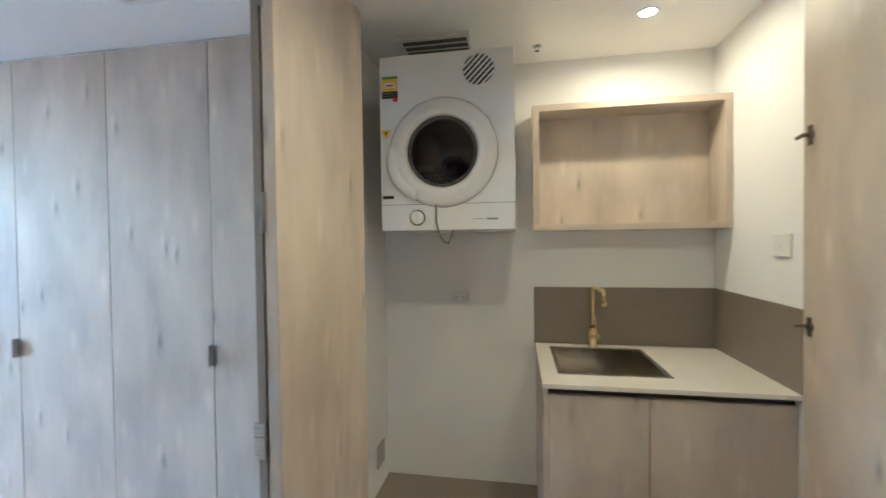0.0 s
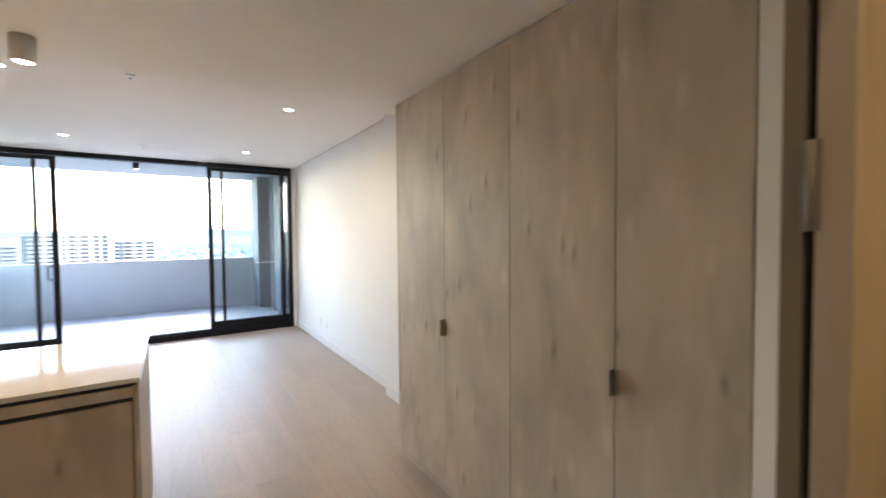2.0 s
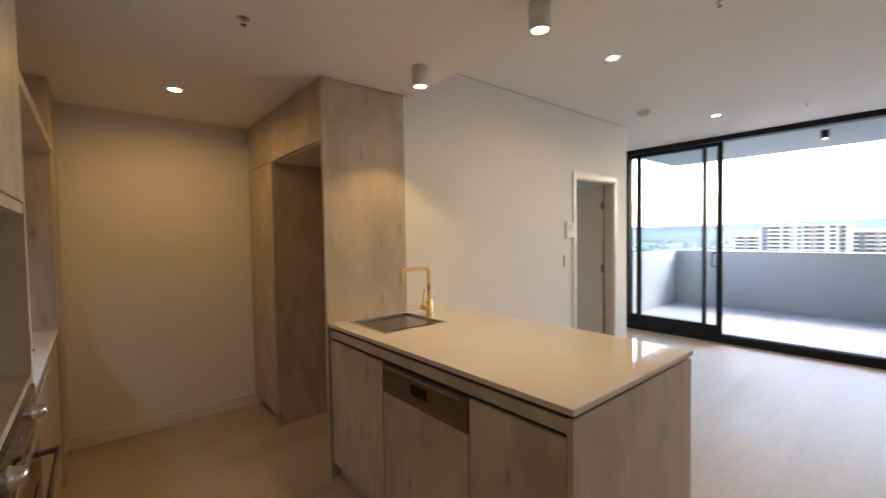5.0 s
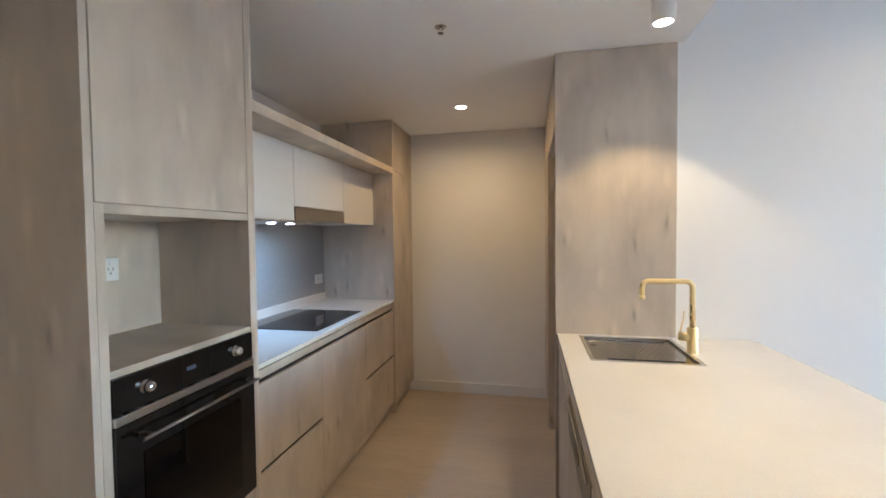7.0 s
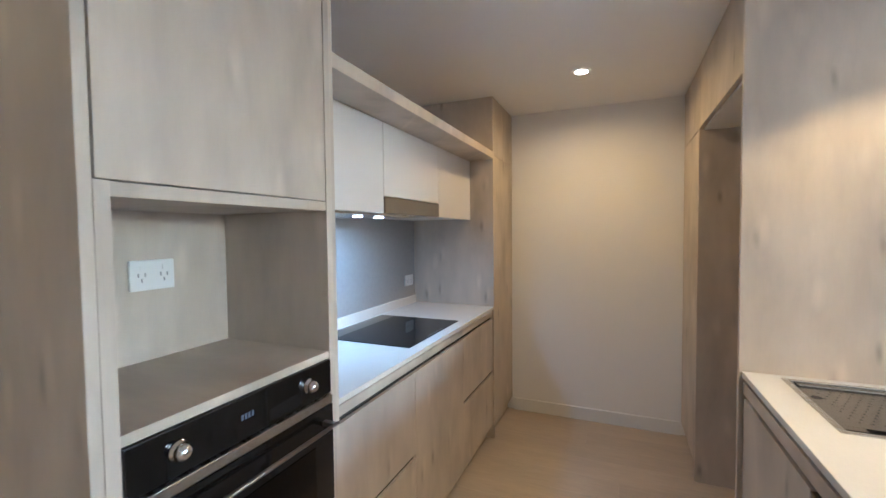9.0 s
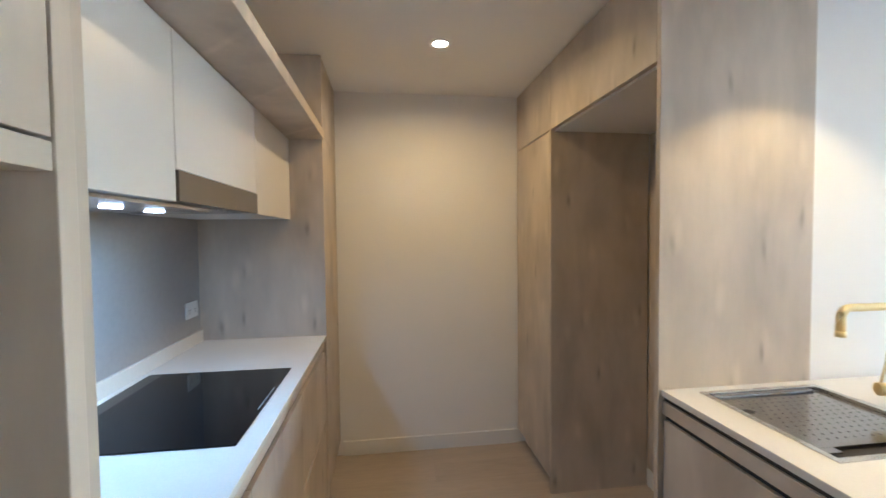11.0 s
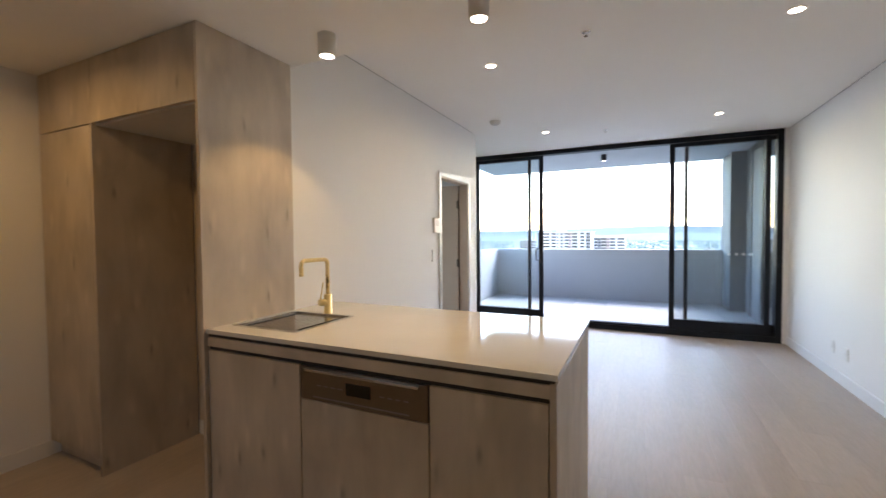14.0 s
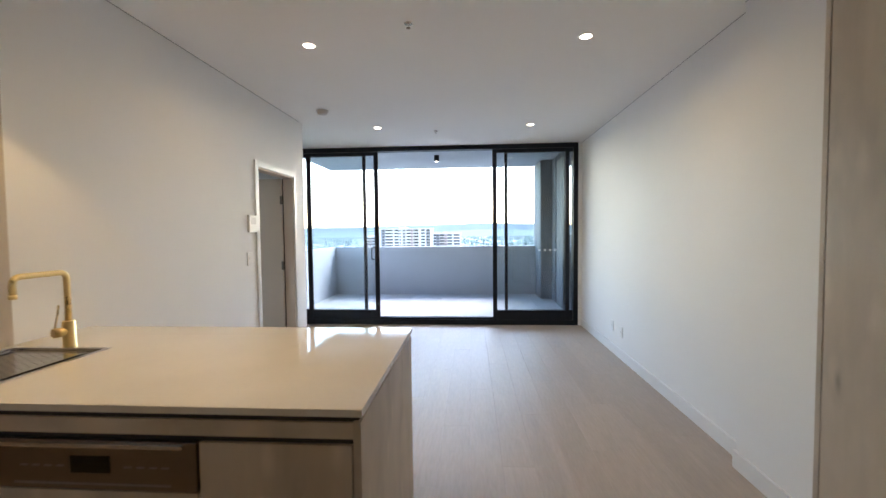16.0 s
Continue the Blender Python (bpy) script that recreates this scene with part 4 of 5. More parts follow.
# Front edge of this leaf is a darker brown than its faces.
part("leaf_edge_strip", box((1.9415, 3.2885, 0.012), (1.9635, 3.2918, ZK - 0.012), 0.0008), EDGE, leaf1, "dark brown strip along the leaf edge")
# Dark strip stands for the shade in the gap between both leaves.
part("leaf_gap_shade", box((1.9632, 3.30, 0.02), (1.9728, 3.32, ZK - 0.02)), DARK, bif)
for z in (0.35, 1.548, 2.1):
    part("hinge", merge(lathe([(0.0045, -0.05), (0.0045, 0.05)], (1.969, 3.2845, z), "z", 10), box((1.960, 3.284, z - 0.05), (1.978, 3.2875, z + 0.05), 0.0005)), DULL, bif, "dull grey knuckle hinge")
part("handle", boxes(((1.934, 3.281, 0.935), (1.963, 3.284, 1.025)), ((1.955, 3.2815, 0.935), (1.959, 3.2915, 1.025)), bevel=0.0006), NICKEL, bif, "satin nickel tab pull")

rleaf = thing("laundry_door", (3.53, 3.6, 0), "washed oak laundry door standing open, cup hinges showing", "cabinet door")
rl = part("leaf", box((3.525, 3.22, 0.012), (3.547, 3.93, ZK - 0.012), 0.0015), WOOD, rleaf)
for z in (0.3, 1.178, 1.802):
    hg = lathe([(0.001, -0.004), (0.017, -0.004), (0.017, 0.0)], (3.525, 3.895, z), "x", 20)
    box((3.519, 3.885, z - 0.032), (3.524, 3.905, z + 0.032), 0.002, hg)
    rod([(3.522, 3.895, z), (3.508, 3.902, z + 0.003), (3.500, 3.925, z - 0.003)], 0.007, 10, hg)
    part("cup_hinge", hg, BRONZE, rl, "dark metal concealed cup hinge")

lt = thing("laundry_benchtop", (3.18, 4.5, 0.845), "white stone laundry benchtop", "benchtop")
LX0, LX1, LY0, LZ = 2.685, XR, 4.145, 0.865
QX0, QX1, QY0, QY1 = 2.765, 3.245, 4.285, 4.775
part("slab", holed_slab((LX0, LY0, LZ - 0.02), (LX1 - 0.001, YE - 0.001, LZ), (QX0, QY0), (QX1, QY1)), TOP, lt)
sink("laundry_sink", QX0, QX1, QY0, QY1, LZ, 0.20, 0.016, "square stainless laundry tub in the benchtop")
gooseneck("laundry_tap", 3.005, 4.822, LZ, 0.335, 0.19, 0.075, 0.13, -0.9915, "brushed brass square gooseneck laundry tap", (0.3, -0.95))
structure("laundry_splashback", boxes(((LX0 - 0.005, YE - 0.008, LZ), (XR - 0.008, YE, 1.195)), ((XR - 0.008, LY0, LZ), (XR, YE, 1.195))), TAUPE, "taupe laundry splashback", "splashback")
lc = thing("laundry_cabinet", (3.17, 4.5, 0), "washed oak laundry cabinet with two doors", "cabinet")
part("side_panel", box((LX0 + 0.005, LY0 + 0.03, 0), (LX0 + 0.025, YE, LZ - 0.022), 0.0015), WOOD, lc)
part("carcass", boxes(((LX0 + 0.027, LY0 + 0.054, 0.1), (XR, LY0 + 0.07, 0.80)), ((LX0 + 0.027, LY0 + 0.054, 0.1), (XR, YE, 0.12))), WOOD, lc)
# No real rail: a dark sheet for the shadow gap under the slab.
part("rail", box((LX0 + 0.026, LY0 + 0.052, 0.795), (XR, LY0 + 0.0535, LZ - 0.022)), DARK, lc)
for a, b in ((LX0 + 0.027, 3.115), (3.118, XR - 0.003)):
    part("door", box((a, LY0 + 0.03, 0.10), (b, LY0 + 0.05, 0.812), 0.0015), WOOD, lc)
part("kickboard", box((LX0 + 0.025, LY0 + 0.1, 0), (XR, LY0 + 0.116, 0.098)), WOOD_X, lc)
part("cable_slot", box((LX0 + 0.0035, 4.20, 0.70), (LX0 + 0.006, 4.225, 0.80), 0.0005), BLACK, lc)

ls = thing("open_wall_shelf", (3.17, 4.78, 1.52), "open washed oak box shelf on the laundry wall", "shelf")
SZ0, SZ1, SYF = 1.522, 2.203, 4.672
part("top", box((2.672, SYF, SZ1 - 0.035), (XR - 0.002, YE - 0.001, SZ1), 0.0015), WOOD_X, ls)
part("bottom", box((2.672, SYF, SZ0), (XR - 0.002, YE - 0.001, SZ0 + 0.035), 0.0015), WOOD_X, ls)
part("side", box((2.672, SYF, SZ0 + 0.035), (2.707, YE - 0.001, SZ1 - 0.035), 0.0015), WOOD, ls)
part("side", box((XR - 0.037, SYF, SZ0 + 0.035), (XR - 0.002, YE - 0.001, SZ1 - 0.035), 0.0015), WOOD, ls)
part("back", box((2.707, YE - 0.012, SZ0 + 0.035), (XR - 0.037, YE - 0.001, SZ1 - 0.035)), WOOD, ls)

# dryer hung upside on the end wall
dr = thing("clothes_dryer", (2.26, 4.55, 1.525), "white front-loading wall-mounted clothes dryer", "clothes dryer")
DX0, DX1, DYF, DZ0, DZ1 = 1.957, 2.578, 4.235, 1.525, 2.335
CX, CZ, RO, RI = 2.253, 1.880, 0.250, 0.158
shell = bmesh.new()
SEG = 64
outer, inner = [], []
for k in range(SEG):
    a = 2 * math.pi * k / SEG
    c, s = math.cos(a), math.sin(a)
    sx = (DX1 - CX if c > 0 else DX0 - CX) / c if abs(c) > 1e-6 else 9.9
    sz = (DZ1 - CZ if s > 0 else DZ0 - CZ) / s if abs(s) > 1e-6 else 9.9
    r = min(sx, sz)
    outer.append(shell.verts.new((CX + r * c, DYF, CZ + r * s)))
    inner.append(shell.verts.new((CX + (RI + 0.01) * c, DYF, CZ + (RI + 0.01) * s)))
for k in range(SEG):
    shell.faces.new((outer[k], outer[(k + 1) % SEG], inner[(k + 1) % SEG], inner[k]))
depth = bmesh.ops.extrude_face_region(shell, geom=shell.faces[:])
for v in depth["geom"]:
    if isinstance(v, bmesh.types.BMVert):
        v.co.y += 0.0025
bmesh.ops.recalc_face_normals(shell, faces=shell.faces[:])
part("front_panel", shell, ENAMEL, dr)
part("side_panel", box((DX0, DYF + 0.003, DZ0), (DX0 + 0.012, YE - 0.03, DZ1), 0.004), ENAMEL, dr)
part("side_panel", box((DX1 - 0.012, DYF + 0.003, DZ0), (DX1, YE - 0.03, DZ1), 0.004), ENAMEL, dr)
part("top_panel", box((DX0 + 0.012, DYF + 0.003, DZ1 - 0.012), (DX1 - 0.012, YE - 0.03, DZ1), 0.002), ENAMEL, dr)
part("base_panel", box((DX0 + 0.012, DYF + 0.003, DZ0), (DX1 - 0.012, YE - 0.03, DZ0 + 0.012), 0.002), ENAMEL, dr)
part("rear_panel", box((DX0 + 0.012, YE - 0.042, DZ0 + 0.012), (DX1 - 0.012, YE - 0.03, DZ1 - 0.012)), ENAMEL, dr)
part("wall_bracket", boxes(((2.1, YE - 0.03, 1.60), (2.4, YE, 1.66)), ((2.1, YE - 0.03, 2.2), (2.4, YE, 2.26))), NICKEL, dr)
dd = part("door_ring", lathe([(RI, -0.006), (RI + 0.008, -0.030), (RI + 0.022, -0.040), (RO - 0.05, -0.036), (RO - 0.015, -0.022), (RO, -0.006), (RO, 0.0)], (CX, DYF, CZ), "y", 64), ENAMEL, dr)
lobe = bmesh.new()
pa = []
for k in range(13):
    a = radians(172 + 66 * k / 12)
    bulge = 0.020 * math.sin(math.pi * k / 12)
    pa.append(Vector((CX + (RO - 0.026 + bulge) * math.cos(a), DYF - 0.010, CZ + (RO - 0.026 + bulge) * math.sin(a))))
rod(pa, 0.030, 16, lobe)
part("door_grip", lobe, ENAMEL, dd)
part("gasket", lathe([(RI + 0.002, -0.028), (RI - 0.010, -0.022), (RI - 0.012, 0.0), (RI + 0.003, 0.0)], (CX, DYF, CZ), "y", 48), GASKET, dd)
# Thin grey ring painting the door's shadow line onto the front panel.
part("rim_shadow", lathe([(RO + 0.0005, -0.002), (RO + 0.0025, -0.001), (RO + 0.0025, 0.0), (RO + 0.0005, 0.0)], (CX, DYF - 0.0006, CZ), "y", 64), GASKET, dd)
gp = part("porthole_glass", lathe([(0.001, -0.020), (RI * 0.6, -0.018), (RI - 0.009, -0.008)], (CX, DYF, CZ), "y", 40), SMOKED, dd)
drum = part("drum", lathe([(RI + 0.03, 0.0), (0.25, 0.06), (0.25, 0.40), (0.06, 0.43), (0.001, 0.43)], (CX, DYF + 0.004, CZ + 0.0), "y", 48), DRUM, dr, "grey metal drum")
HX, HY, HZ = CX - 0.010, DYF + 0.428, CZ - 0.004
part("drum_hub", lathe([(0.082, 0.0), (0.082, -0.02), (0.072, -0.030), (0.001, -0.030)], (HX, HY, HZ), "y", 32), GASKET, drum)
for ra in (0.070, 0.050, 0.030):
    part("hub_ring", lathe([(ra, -0.030), (ra, -0.040), (ra - 0.005, -0.043), (ra - 0.009, -0.040), (ra - 0.009, -0.030)], (HX, HY, HZ), "y", 32), DRUM, drum)
part("hub_cap", lathe([(0.014, -0.030), (0.014, -0.046), (0.001, -0.048)], (HX, HY, HZ), "y", 20), DRUM, drum)
part("drum_lifter", boxes(((HX - 0.20, HY - 0.05, HZ - 0.02), (HX - 0.10, HY - 0.004, HZ + 0.02)), ((HX + 0.10, HY - 0.05, HZ - 0.02), (HX + 0.20, HY - 0.004, HZ + 0.02)), bevel=0.006), DRUM, drum)
part("drum_holes", boxes(*[((CX - 0.24 + 0.022 * i + 0.011 * (j % 2) - 0.006, DYF + 0.405, CZ - 0.13 + 0.02 * j - 0.006), (CX - 0.24 + 0.022 * i + 0.011 * (j % 2) + 0.006, DYF + 0.409, CZ - 0.13 + 0.02 * j + 0.006)) for i in range(8) for j in range(7)]), BLACK, drum)["kind"] = "stuff"
VX, VZ, VR = 2.420, 2.243, 0.078
vent = part("vent_rim", lathe([(VR - 0.008, 0.0), (VR - 0.008, -0.007), (VR, -0.005), (VR, 0.0)], (VX, DYF, VZ), "y", 40), ENAMEL, dr)
part("vent_backing", lathe([(VR - 0.008, -0.0015), (VR - 0.008, 0.0005)], (VX, DYF, VZ), "y", 32), BLACK, vent)
for k in range(-3, 4):
    off = k * 0.019
    half = math.sqrt(max(0.0, (VR - 0.008) ** 2 - off ** 2))
    m = Matrix.Translation((VX, DYF - 0.003, VZ)) @ Matrix.Rotation(radians(-45), 4, "Y")
    sl = box((-half, -0.002, off - 0.0045), (half, 0.002, off + 0.0045))
    bmesh.ops.transform(sl, matrix=m, verts=sl.verts[:])
    part("vent_slat", sl, ENAMEL, vent)
part("panel_seam", box((DX0 + 0.002, DYF - 0.0012, 1.6435), (DX1 - 0.002, DYF - 0.0002, 1.6455)), GASKET, dr)
part("knob_ring", lathe([(0.031, -0.0022), (0.037, -0.0022), (0.037, 0.0), (0.031, 0.0)], (2.130, DYF - 0.0004, 1.583), "y", 32), GASKET, dr)
part("dial_knob", lathe([(0.031, 0.0), (0.031, -0.012), (0.026, -0.020), (0.001, -0.021)], (2.130, DYF - 0.0004, 1.583), "y", 28), ENAMEL, dr)
part("knob_grip", box((2.1255, DYF - 0.030, 1.556), (2.1345, DYF - 0.020, 1.610), 0.003), ENAMEL, dr)
part("energy_label", box((1.967, DYF - 0.0012, 2.175), (2.042, DYF - 0.0004, 2.232), 0), YELLOW, dr, "yellow energy label")
part("label_band", box((1.967, DYF - 0.0012, 2.2325), (2.042, DYF - 0.0004, 2.243), 0), GREEN, dr)
part("label_foot", box((1.967, DYF - 0.0012, 2.142), (2.042, DYF - 0.0004, 2.1745), 0), BLACK, dr)
part("label_text", boxes(((1.978, DYF - 0.0018, 2.190), (2.031, DYF - 0.0013, 2.214))), PLASTIC, dr)
part("label_print", boxes(((1.987, DYF - 0.0023, 2.197), (2.022, DYF - 0.0019, 2.206))), RED, dr)
part("label_lines", boxes(((1.972, DYF - 0.0018, 2.163), (2.036, DYF - 0.0013, 2.167)), ((1.972, DYF - 0.0018, 2.152), (2.028, DYF - 0.0013, 2.155))), PRINT, dr)
rt = box((-0.011, -0.0004, -0.011), (0.011, 0.0004, 0.011))
bmesh.ops.transform(rt, matrix=Matrix.Translation((2.031, DYF - 0.0024, 2.136)) @ Matrix.Rotation(radians(20), 4, "Y"), verts=rt.verts[:])
part("red_tag", rt, RED, dr)
tri = bmesh.new()
front, back = [[tri.verts.new((1.984 + sx * 0.027, y, 1.975 + sz * 0.027)) for sx, sz in ((-0.9, 0.75), (0.9, 0.75), (0.0, -0.9))] for y in (DYF - 0.0016, DYF - 0.0004)]
tri.faces.new(front)
tri.faces.new(back[::-1])
for k in range(3):
    tri.faces.new((front[k], back[k], back[(k + 1) % 3], front[(k + 1) % 3]))
bmesh.ops.recalc_face_normals(tri, faces=tri.faces[:])
part("warning_triangle", tri, YELLOW, dr, "yellow warning triangle sticker")
part("warning_mark", box((1.980, DYF - 0.0026, 1.974), (1.988, DYF - 0.0020, 1.988)), BLACK, dr)
part("rating_label", box((1.964, DYF - 0.0012, 1.673), (2.018, DYF - 0.0004, 1.688)), BLACK, dr)
part("brand_bar", boxes(((2.452, DYF - 0.0012, 1.568), (2.502, DYF - 0.0004, 1.576)), ((2.385, DYF - 0.0012, 1.571), (2.440, DYF - 0.0004, 1.5735))), PRINT, dr)
part("cord", rod([(2.222, DYF - 0.02, 1.64), (2.224, DYF - 0.028, 1.56), (2.238, DYF - 0.028, 1.50), (2.258, DYF - 0.025, 1.468), (2.276, DYF - 0.02, 1.462), (2.288, DYF - 0.01, 1.49), (2.296, DYF + 0.004, 1.522)], 0.0035, 8), GASKET, dr, "thin grey cord")

power_point("power_point", (1.77, 4.70, 0.21), "+x", "y", 0.125, 0.13, "brushed metal double power point low on the laundry wall", NICKEL)
power_point("power_point", (2.24, YE, 1.13), "-y", "x", 0.115, 0.072, "white power point under the dryer")
lsw = thing("light_switch", (XR, 4.285, 1.44), "white square light switch on the laundry wall", "light switch")
part("plate", box((XR - 0.010, 4.215, 1.393), (XR - 0.0005, 4.33, 1.487), 0.003), PLASTIC, lsw)
part("rocker", box((XR - 0.013, 4.275, 1.43), (XR - 0.010, 4.295, 1.45), 0.001), PLASTIC, lsw)

# ---- bathroom beyond the doorway ----
van = thing("bathroom_ledge", (3.6, 1.6, 0), "brown bathroom cupboard with a pale stone ledge", "vanity")
part("cupboard", box((3.45, 0.9, 0), (3.79, 2.2, 1.13), 0.003), BATHTILE, van)
part("ledge", box((3.43, 0.88, 1.13), (3.79, 2.22, 1.16), 0.003), TOP, van)
structure("bathroom_ceiling_lining", box((1.97, 0.3, ZK - 0.02), (3.8, 2.32, ZK - 0.001)), CEIL, "white bathroom ceiling", "ceiling")

# ---- outside: ground, far hills, buildings, trees ----
GZ = -46.0
GROUND = mat("distant_suburb_ground", (0.12, 0.15, 0.11), 0.9)
_gv = mapped(GROUND, (1, 1, 1))
_gn = noise_tex(GROUND, _gv, 0.02, 5.0, 0.7)
into(GROUND, "Base Color", ramp(GROUND, _gn, (0.35, (0.04, 0.06, 0.045)), (0.5, (0.08, 0.10, 0.08)), (0.62, (0.20, 0.20, 0.20)), (0.7, (0.06, 0.08, 0.06))))
structure("ground", box((-4800, -3800, GZ - 1), (600, 3800, GZ)), GROUND, "distant suburban ground", "ground")


def hills(name, dist, base, height, seed, color):
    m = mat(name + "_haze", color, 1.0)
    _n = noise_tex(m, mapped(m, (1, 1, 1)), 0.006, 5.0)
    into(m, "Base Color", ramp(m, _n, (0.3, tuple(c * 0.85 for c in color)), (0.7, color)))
    bm = bmesh.new()
    rows = []
    for k in range(161):
        y = -3600 + 45 * k
        h = base + height * (0.5 + 0.5 * noise.noise(Vector((y * 0.0012, seed, 0)))) + 6 * noise.noise(Vector((y * 0.01, seed, 3))) + height * 0.55 * math.exp(-((y - 180) / 330) ** 2)
        rows.append([bm.verts.new((-dist, y, GZ)), bm.verts.new((-dist - 130, y, (GZ + h) * 0.5)), bm.verts.new((-dist - 260, y, h))])
    for a, b in zip(rows, rows[1:]):
        for j in range(2):
            bm.faces.new((a[j], b[j], b[j + 1], a[j + 1])).smooth = True
    bmesh.ops.recalc_face_normals(bm, faces=bm.faces[:])
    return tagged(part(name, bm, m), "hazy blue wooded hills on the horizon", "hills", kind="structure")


# Distance haze is put into these base colours, bluer for the far range.
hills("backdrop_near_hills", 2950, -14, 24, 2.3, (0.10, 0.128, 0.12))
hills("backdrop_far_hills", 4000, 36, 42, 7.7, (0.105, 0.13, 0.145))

# Foliage greens are paled and greyed to hold the haze of distance.
LEAF = mat("distant_foliage", (0.07, 0.11, 0.06), 0.9)
_lr = LEAF.node_tree.nodes.new("ShaderNodeNewGeometry")
into(LEAF, "Base Color", ramp(LEAF, _lr.outputs["Random Per Island"], (0.0, (0.06, 0.09, 0.075)), (1.0, (0.15, 0.185, 0.155))))
rng = random.Random(5)
verts, faces = [], []
for k in range(5200):
    x = -rng.uniform(620, 2900)
    y = -x * rng.uniform(-0.62, 0.36)
    h, r = rng.uniform(7, 16), rng.uniform(4, 11)
    n0 = len(verts)
    for j in range(6):
        a = 2 * math.pi * j / 6 + rng.random()
        q = r * rng.uniform(0.7, 1.2)
        verts.append((x + q * math.cos(a), y + q * math.sin(a), GZ + h * rng.uniform(0.35, 0.6)))
    verts.append((x + rng.uniform(-1, 1), y + rng.uniform(-1, 1), GZ + h))
    verts.append((x, y, GZ))
    for j in range(6):
        faces += [(n0 + j, n0 + (j + 1) % 6, n0 + 6), (n0 + (j + 1) % 6, n0 + j, n0 + 7)]
me = bpy.data.meshes.new("far_trees")
me.from_pydata(verts, [], faces)
me.materials.append(LEAF)
tagged(new("far_trees", me), "scattered dark green treetops far below", "trees", kind="stuff")

FACADE = paint("pale_apartment_render", (0.42, 0.42, 0.42), 0.8, 0.1)
FACADE2 = paint("grey_apartment_render", (0.16, 0.165, 0.18), 0.8, 0.1)
BEIGE = paint("beige_apartment_render", (0.33, 0.31, 0.29), 0.8, 0.1)
WINDOW = mat("far_window_glass", (0.045, 0.05, 0.06), 0.15)
REDWALL = paint("red_brown_render", (0.33, 0.255, 0.245), 0.8, 0.1)

# low houses and sheds scattered among the trees
ROOFS = mat("distant_roofs", (0.4, 0.4, 0.4), 0.8)
_rr = ROOFS.node_tree.nodes.new("ShaderNodeNewGeometry")
into(ROOFS, "Base Color", ramp(ROOFS, _rr.outputs["Random Per Island"], (0.0, (0.20, 0.19, 0.18)), (0.35, (0.30, 0.22, 0.19)), (0.6, (0.36, 0.36, 0.36)), (1.0, (0.55, 0.55, 0.54))))
rng = random.Random(11)
verts, faces = [], []
for k in range(1500):
    x = -rng.uniform(900, 2850)
    y = -x * rng.uniform(-0.62, 0.36)
    w, d, h = rng.uniform(5, 9), rng.uniform(6, 14) * (2.2 if rng.random() < 0.12 else 1.0), rng.uniform(3.5, 7.5)
    n0 = len(verts)
    for z in (GZ, GZ + h):
        verts += [(x - w, y - d, z), (x + w, y - d, z), (x + w, y + d, z), (x - w, y + d, z)]
    verts += [(x, y - d * 0.6, GZ + h + 2.6), (x, y + d * 0.6, GZ + h + 2.6)]
    faces += [tuple(n0 + j for j in f) for f in ((0, 1, 5, 4), (1, 2, 6, 5), (2, 3, 7, 6), (3, 0, 4, 7), (4, 5, 8), (6, 7, 9), (5, 6, 9, 8), (7, 4, 8, 9))]
me = bpy.data.meshes.new("far_houses")
me.from_pydata(verts, [], faces)
me.materials.append(ROOFS)
tagged(new("far_houses", me), "scattered low houses with pale roofs far below", "houses", kind="stuff")


def apartment(x, y0, y1, top, deep, sections, label, floors=7, wall=FACADE):
    """A slab block; sections run along y as (share, kind): fin, solid wall or stacked balconies."""
    b = thing("apartment_building", (x - deep / 2, (y0 + y1) / 2, GZ), label, "building", "apartment buildings in the distance")
    part("wall", box((x - deep, y0, GZ), (x, y1, top)), wall, b)
    part("roof", boxes(((x - deep - 1, y0 + 1.2, top), (x + 2.4, y1 + 0.6, top + 0.7)), ((x - deep * 0.7, y0 + (y1 - y0) * 0.35, top + 0.7), (x - deep * 0.3, y0 + (y1 - y0) * 0.5, top + 2.0))), FACADE, b)
    total, at = sum(n for n, _, _ in sections), y0
    for share, kind, material in sections:
        a, c = at, at + (y1 - y0) * share / total
        at = c
        if kind == "fin":
            part("fin", box((x, a, GZ), (x + 2.6, c, top + 0.05)), material, b)
            continue
        if kind == "solid":
            part("wall_panel", box((x, a, GZ), (x + 1.2, c, top - 0.1)), material, b)
        for f in range(floors):
            z = top - 3.0 * (f + 1)
            if kind == "solid":
                mid = (a + c) / 2
                part("window", box((x + 1.15, mid - (c - a) * 0.22, z + 0.9), (x + 1.26, mid + (c - a) * 0.22, z + 2.3)), WINDOW, b)
            else:
                part("window", box((x - 0.1, a + 0.2, z + 0.1), (x + 0.06, c - 0.2, z + 2.6)), WINDOW, b)
                part("balcony", boxes(((x, a, z - 0.2), (x + 2.2, c, z + 0.05)), ((x + 2.05, a + 0.1, z + 0.05), (x + 2.2, c - 0.1, z + 1.05))), material, b)


apartment(-400, -86, -35.6, 3.7, 24, ((3, "fin", FACADE), (8, "solid", FACADE2), (15, "bay", FACADE), (2, "fin", FACADE), (9, "bay", FACADE), (6, "solid", FACADE), (9, "solid", BEIGE), (8, "bay", FACADE),
          (5, "solid", REDWALL), (11, "bay", BEIGE), (4, "fin", FACADE), (8, "bay", FACADE), (2, "fin", FACADE), (8, "bay", FACADE2), (2, "fin", FACADE)),
          "tall white and grey apartment building with stacked balconies")
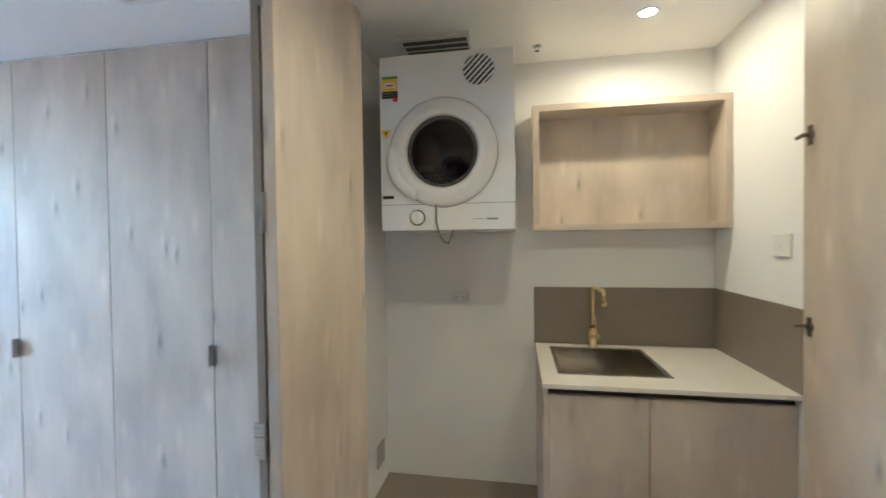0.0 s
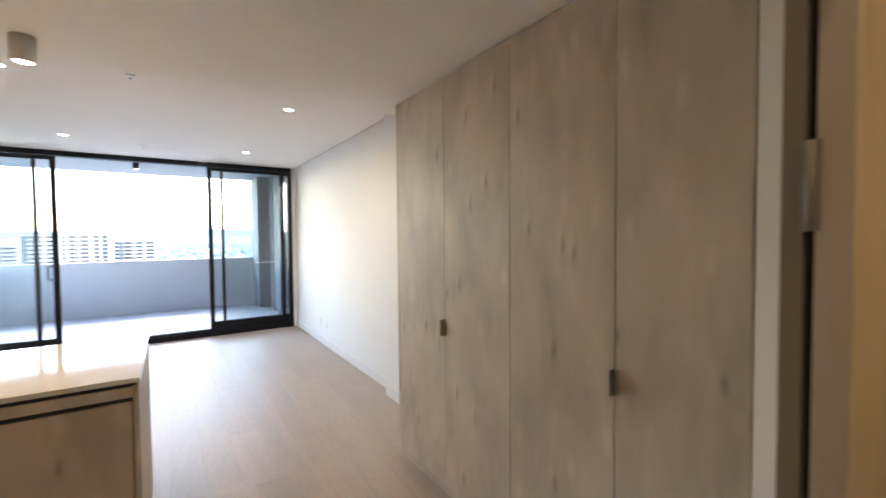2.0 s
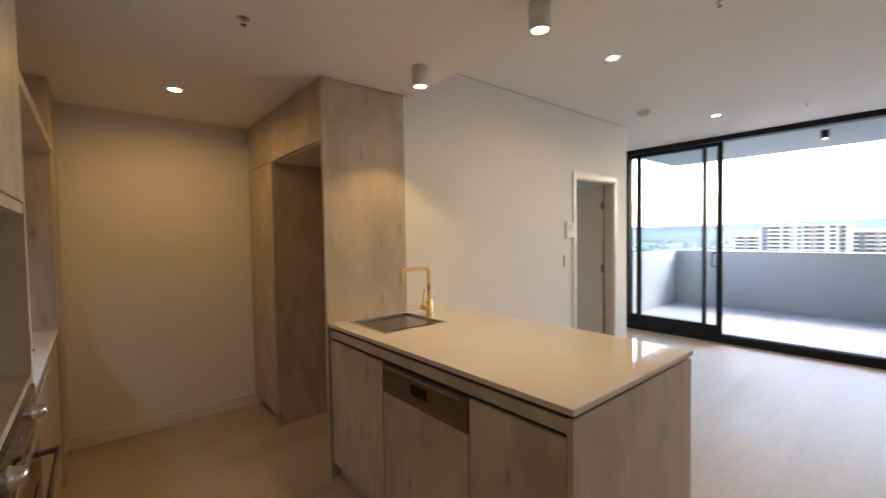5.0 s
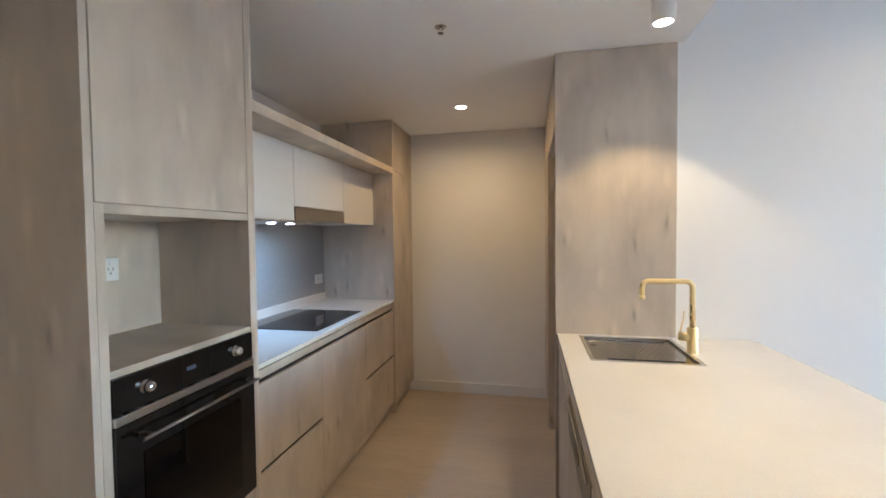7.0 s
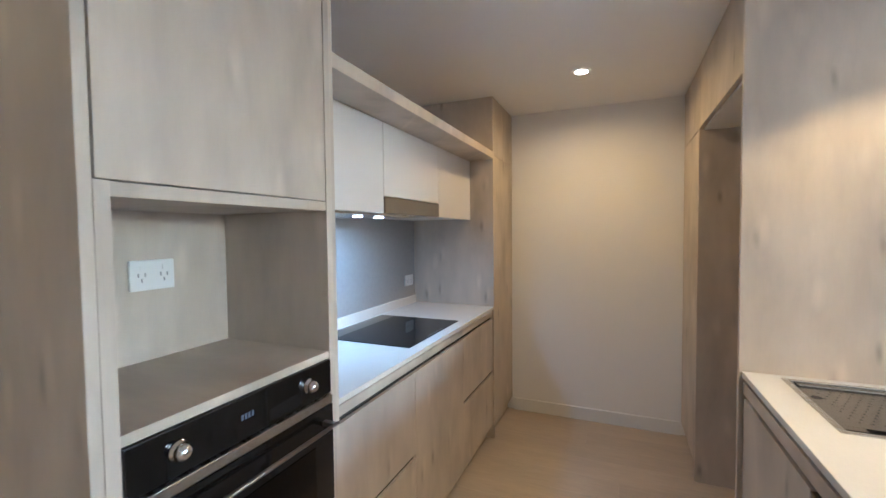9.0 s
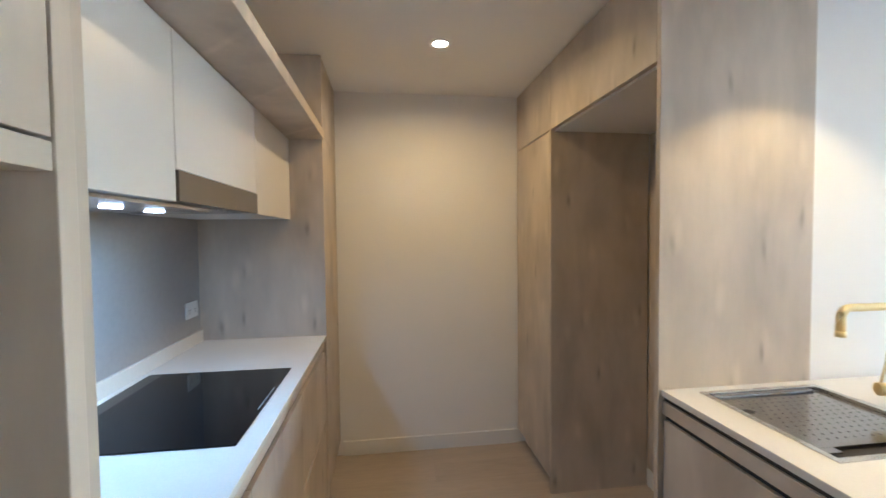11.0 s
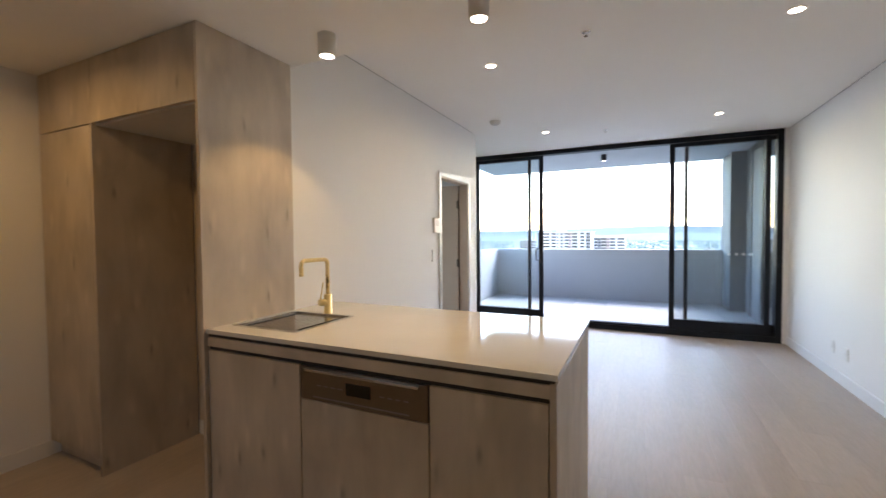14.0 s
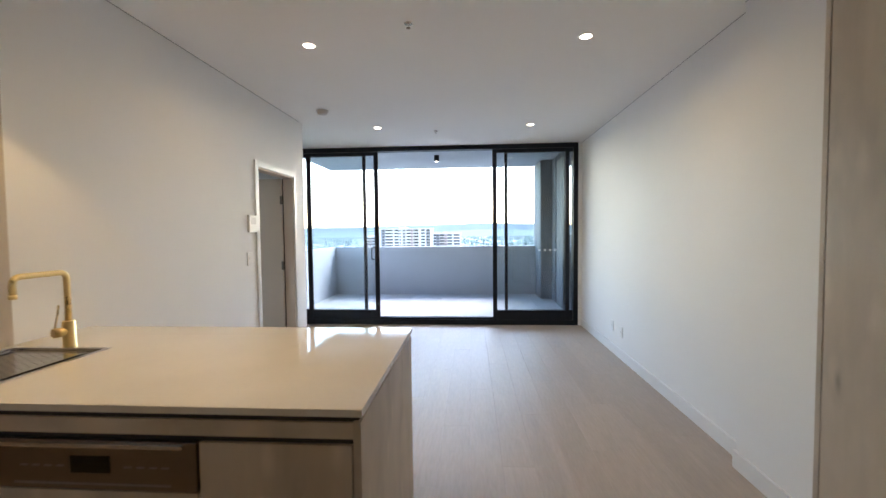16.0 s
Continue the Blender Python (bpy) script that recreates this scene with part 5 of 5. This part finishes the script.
apartment(-425, -36.5, -8, -1.6, 24, ((6, "bay", FACADE), (5, "solid", FACADE2), (8, "bay", BEIGE), (4, "solid", REDWALL), (8, "bay", FACADE), (2, "fin", FACADE), (10, "bay", FACADE), (1, "fin", FACADE)),
          "lower grey and white apartment building with balcony bands", 6, FACADE2)
apartment(-440, -113, -93, -4.6, 20, ((9, "bay", FACADE), (3, "solid", REDWALL), (8, "bay", FACADE), (6, "bay", FACADE)), "low red and white apartment building", 5, BEIGE)

# ---- floor: oak boards ----
sub = structure("subfloor", box((-5.13, -2.1, -0.2), (4.7, YE + 0.1, -0.014)), DARK, "dark slab under the boards", "floor")
floor = thing("floor", (0, 2, 0), "pale greige oak floorboards running toward the balcony", "floor", kind="structure")
structure("laundry_floor", box((1.77, YF + 0.02, -0.012), (XR, YE, 0.004)), TAUPE, "taupe tiled laundry floor", "floor")
structure("bathroom_floor", box((1.95, 0.3, -0.012), (3.8, 2.32, 0.003)), BATHTILE, "brown tiled bathroom floor", "floor")
BW, BL = 0.19, 1.9
MESHES = {}


def piece(name, lo, hi, material, parent, bev):
    size = tuple(round(b - a, 3) for a, b in zip(lo, hi))
    key = (size, material.name)
    if key not in MESHES:
        b = box((0, 0, -size[2]), (size[0], size[1], 0))
        for v in b.verts:
            if v.co.z > -1e-6:
                v.co.x += bev if v.co.x < size[0] / 2 else -bev
                v.co.y += bev if v.co.y < size[1] / 2 else -bev
        me = bpy.data.meshes.new(name)
        b.to_mesh(me)
        b.free()
        me.materials.append(material)
        MESHES[key] = me
    ob = new(name, MESHES[key])
    ob.parent = parent
    ob.matrix_parent_inverse = Matrix.Translation(-Vector(parent.location))
    ob.location = (lo[0], lo[1], hi[2])
    return ob


def lay(x0, x1, y0, y1):
    row = 0
    y = y0
    while y < y1 - 0.004:
        yy = min(y + BW - 0.0003, y1)
        x = x0 - (BL * ((row * 0.37) % 1.0))
        while x < x1 - 0.004:
            a, b = max(x, x0), min(x + BL - 0.0003, x1)
            if b - a > 0.01:
                piece("floorboard", (a, y, -0.013), (b, yy, 0.0), OAK, floor, 0.0004)
            x += BL
        y += BW
        row += 1


lay(-4.998, -0.55, 0.94, YR + 0.1)
lay(-4.998, -3.62, 0.24, 0.94)
lay(-0.55, -0.30, YF + 0.02, YR)
lay(-0.30, 1.684, YF + 0.02, YF + 0.06)
lay(-0.55, 1.85, YB, 2.32)
lay(-0.55, 4.6, 2.32, YF + 0.02)

paving = thing("balcony_paving", (-6.5, 2.2, -0.03), "square pale grey balcony pavers", "paving", kind="structure")
for i in range(5):
    for j in range(8):
        piece("paver", (-7.995 + 0.6 * i, -0.155 + 0.6 * j, -0.028), (min(-7.995 + 0.6 * i + 0.596, -5.135), min(-0.155 + 0.6 * j + 0.596, 4.465), 0.0), PAVER, paving, 0.001)
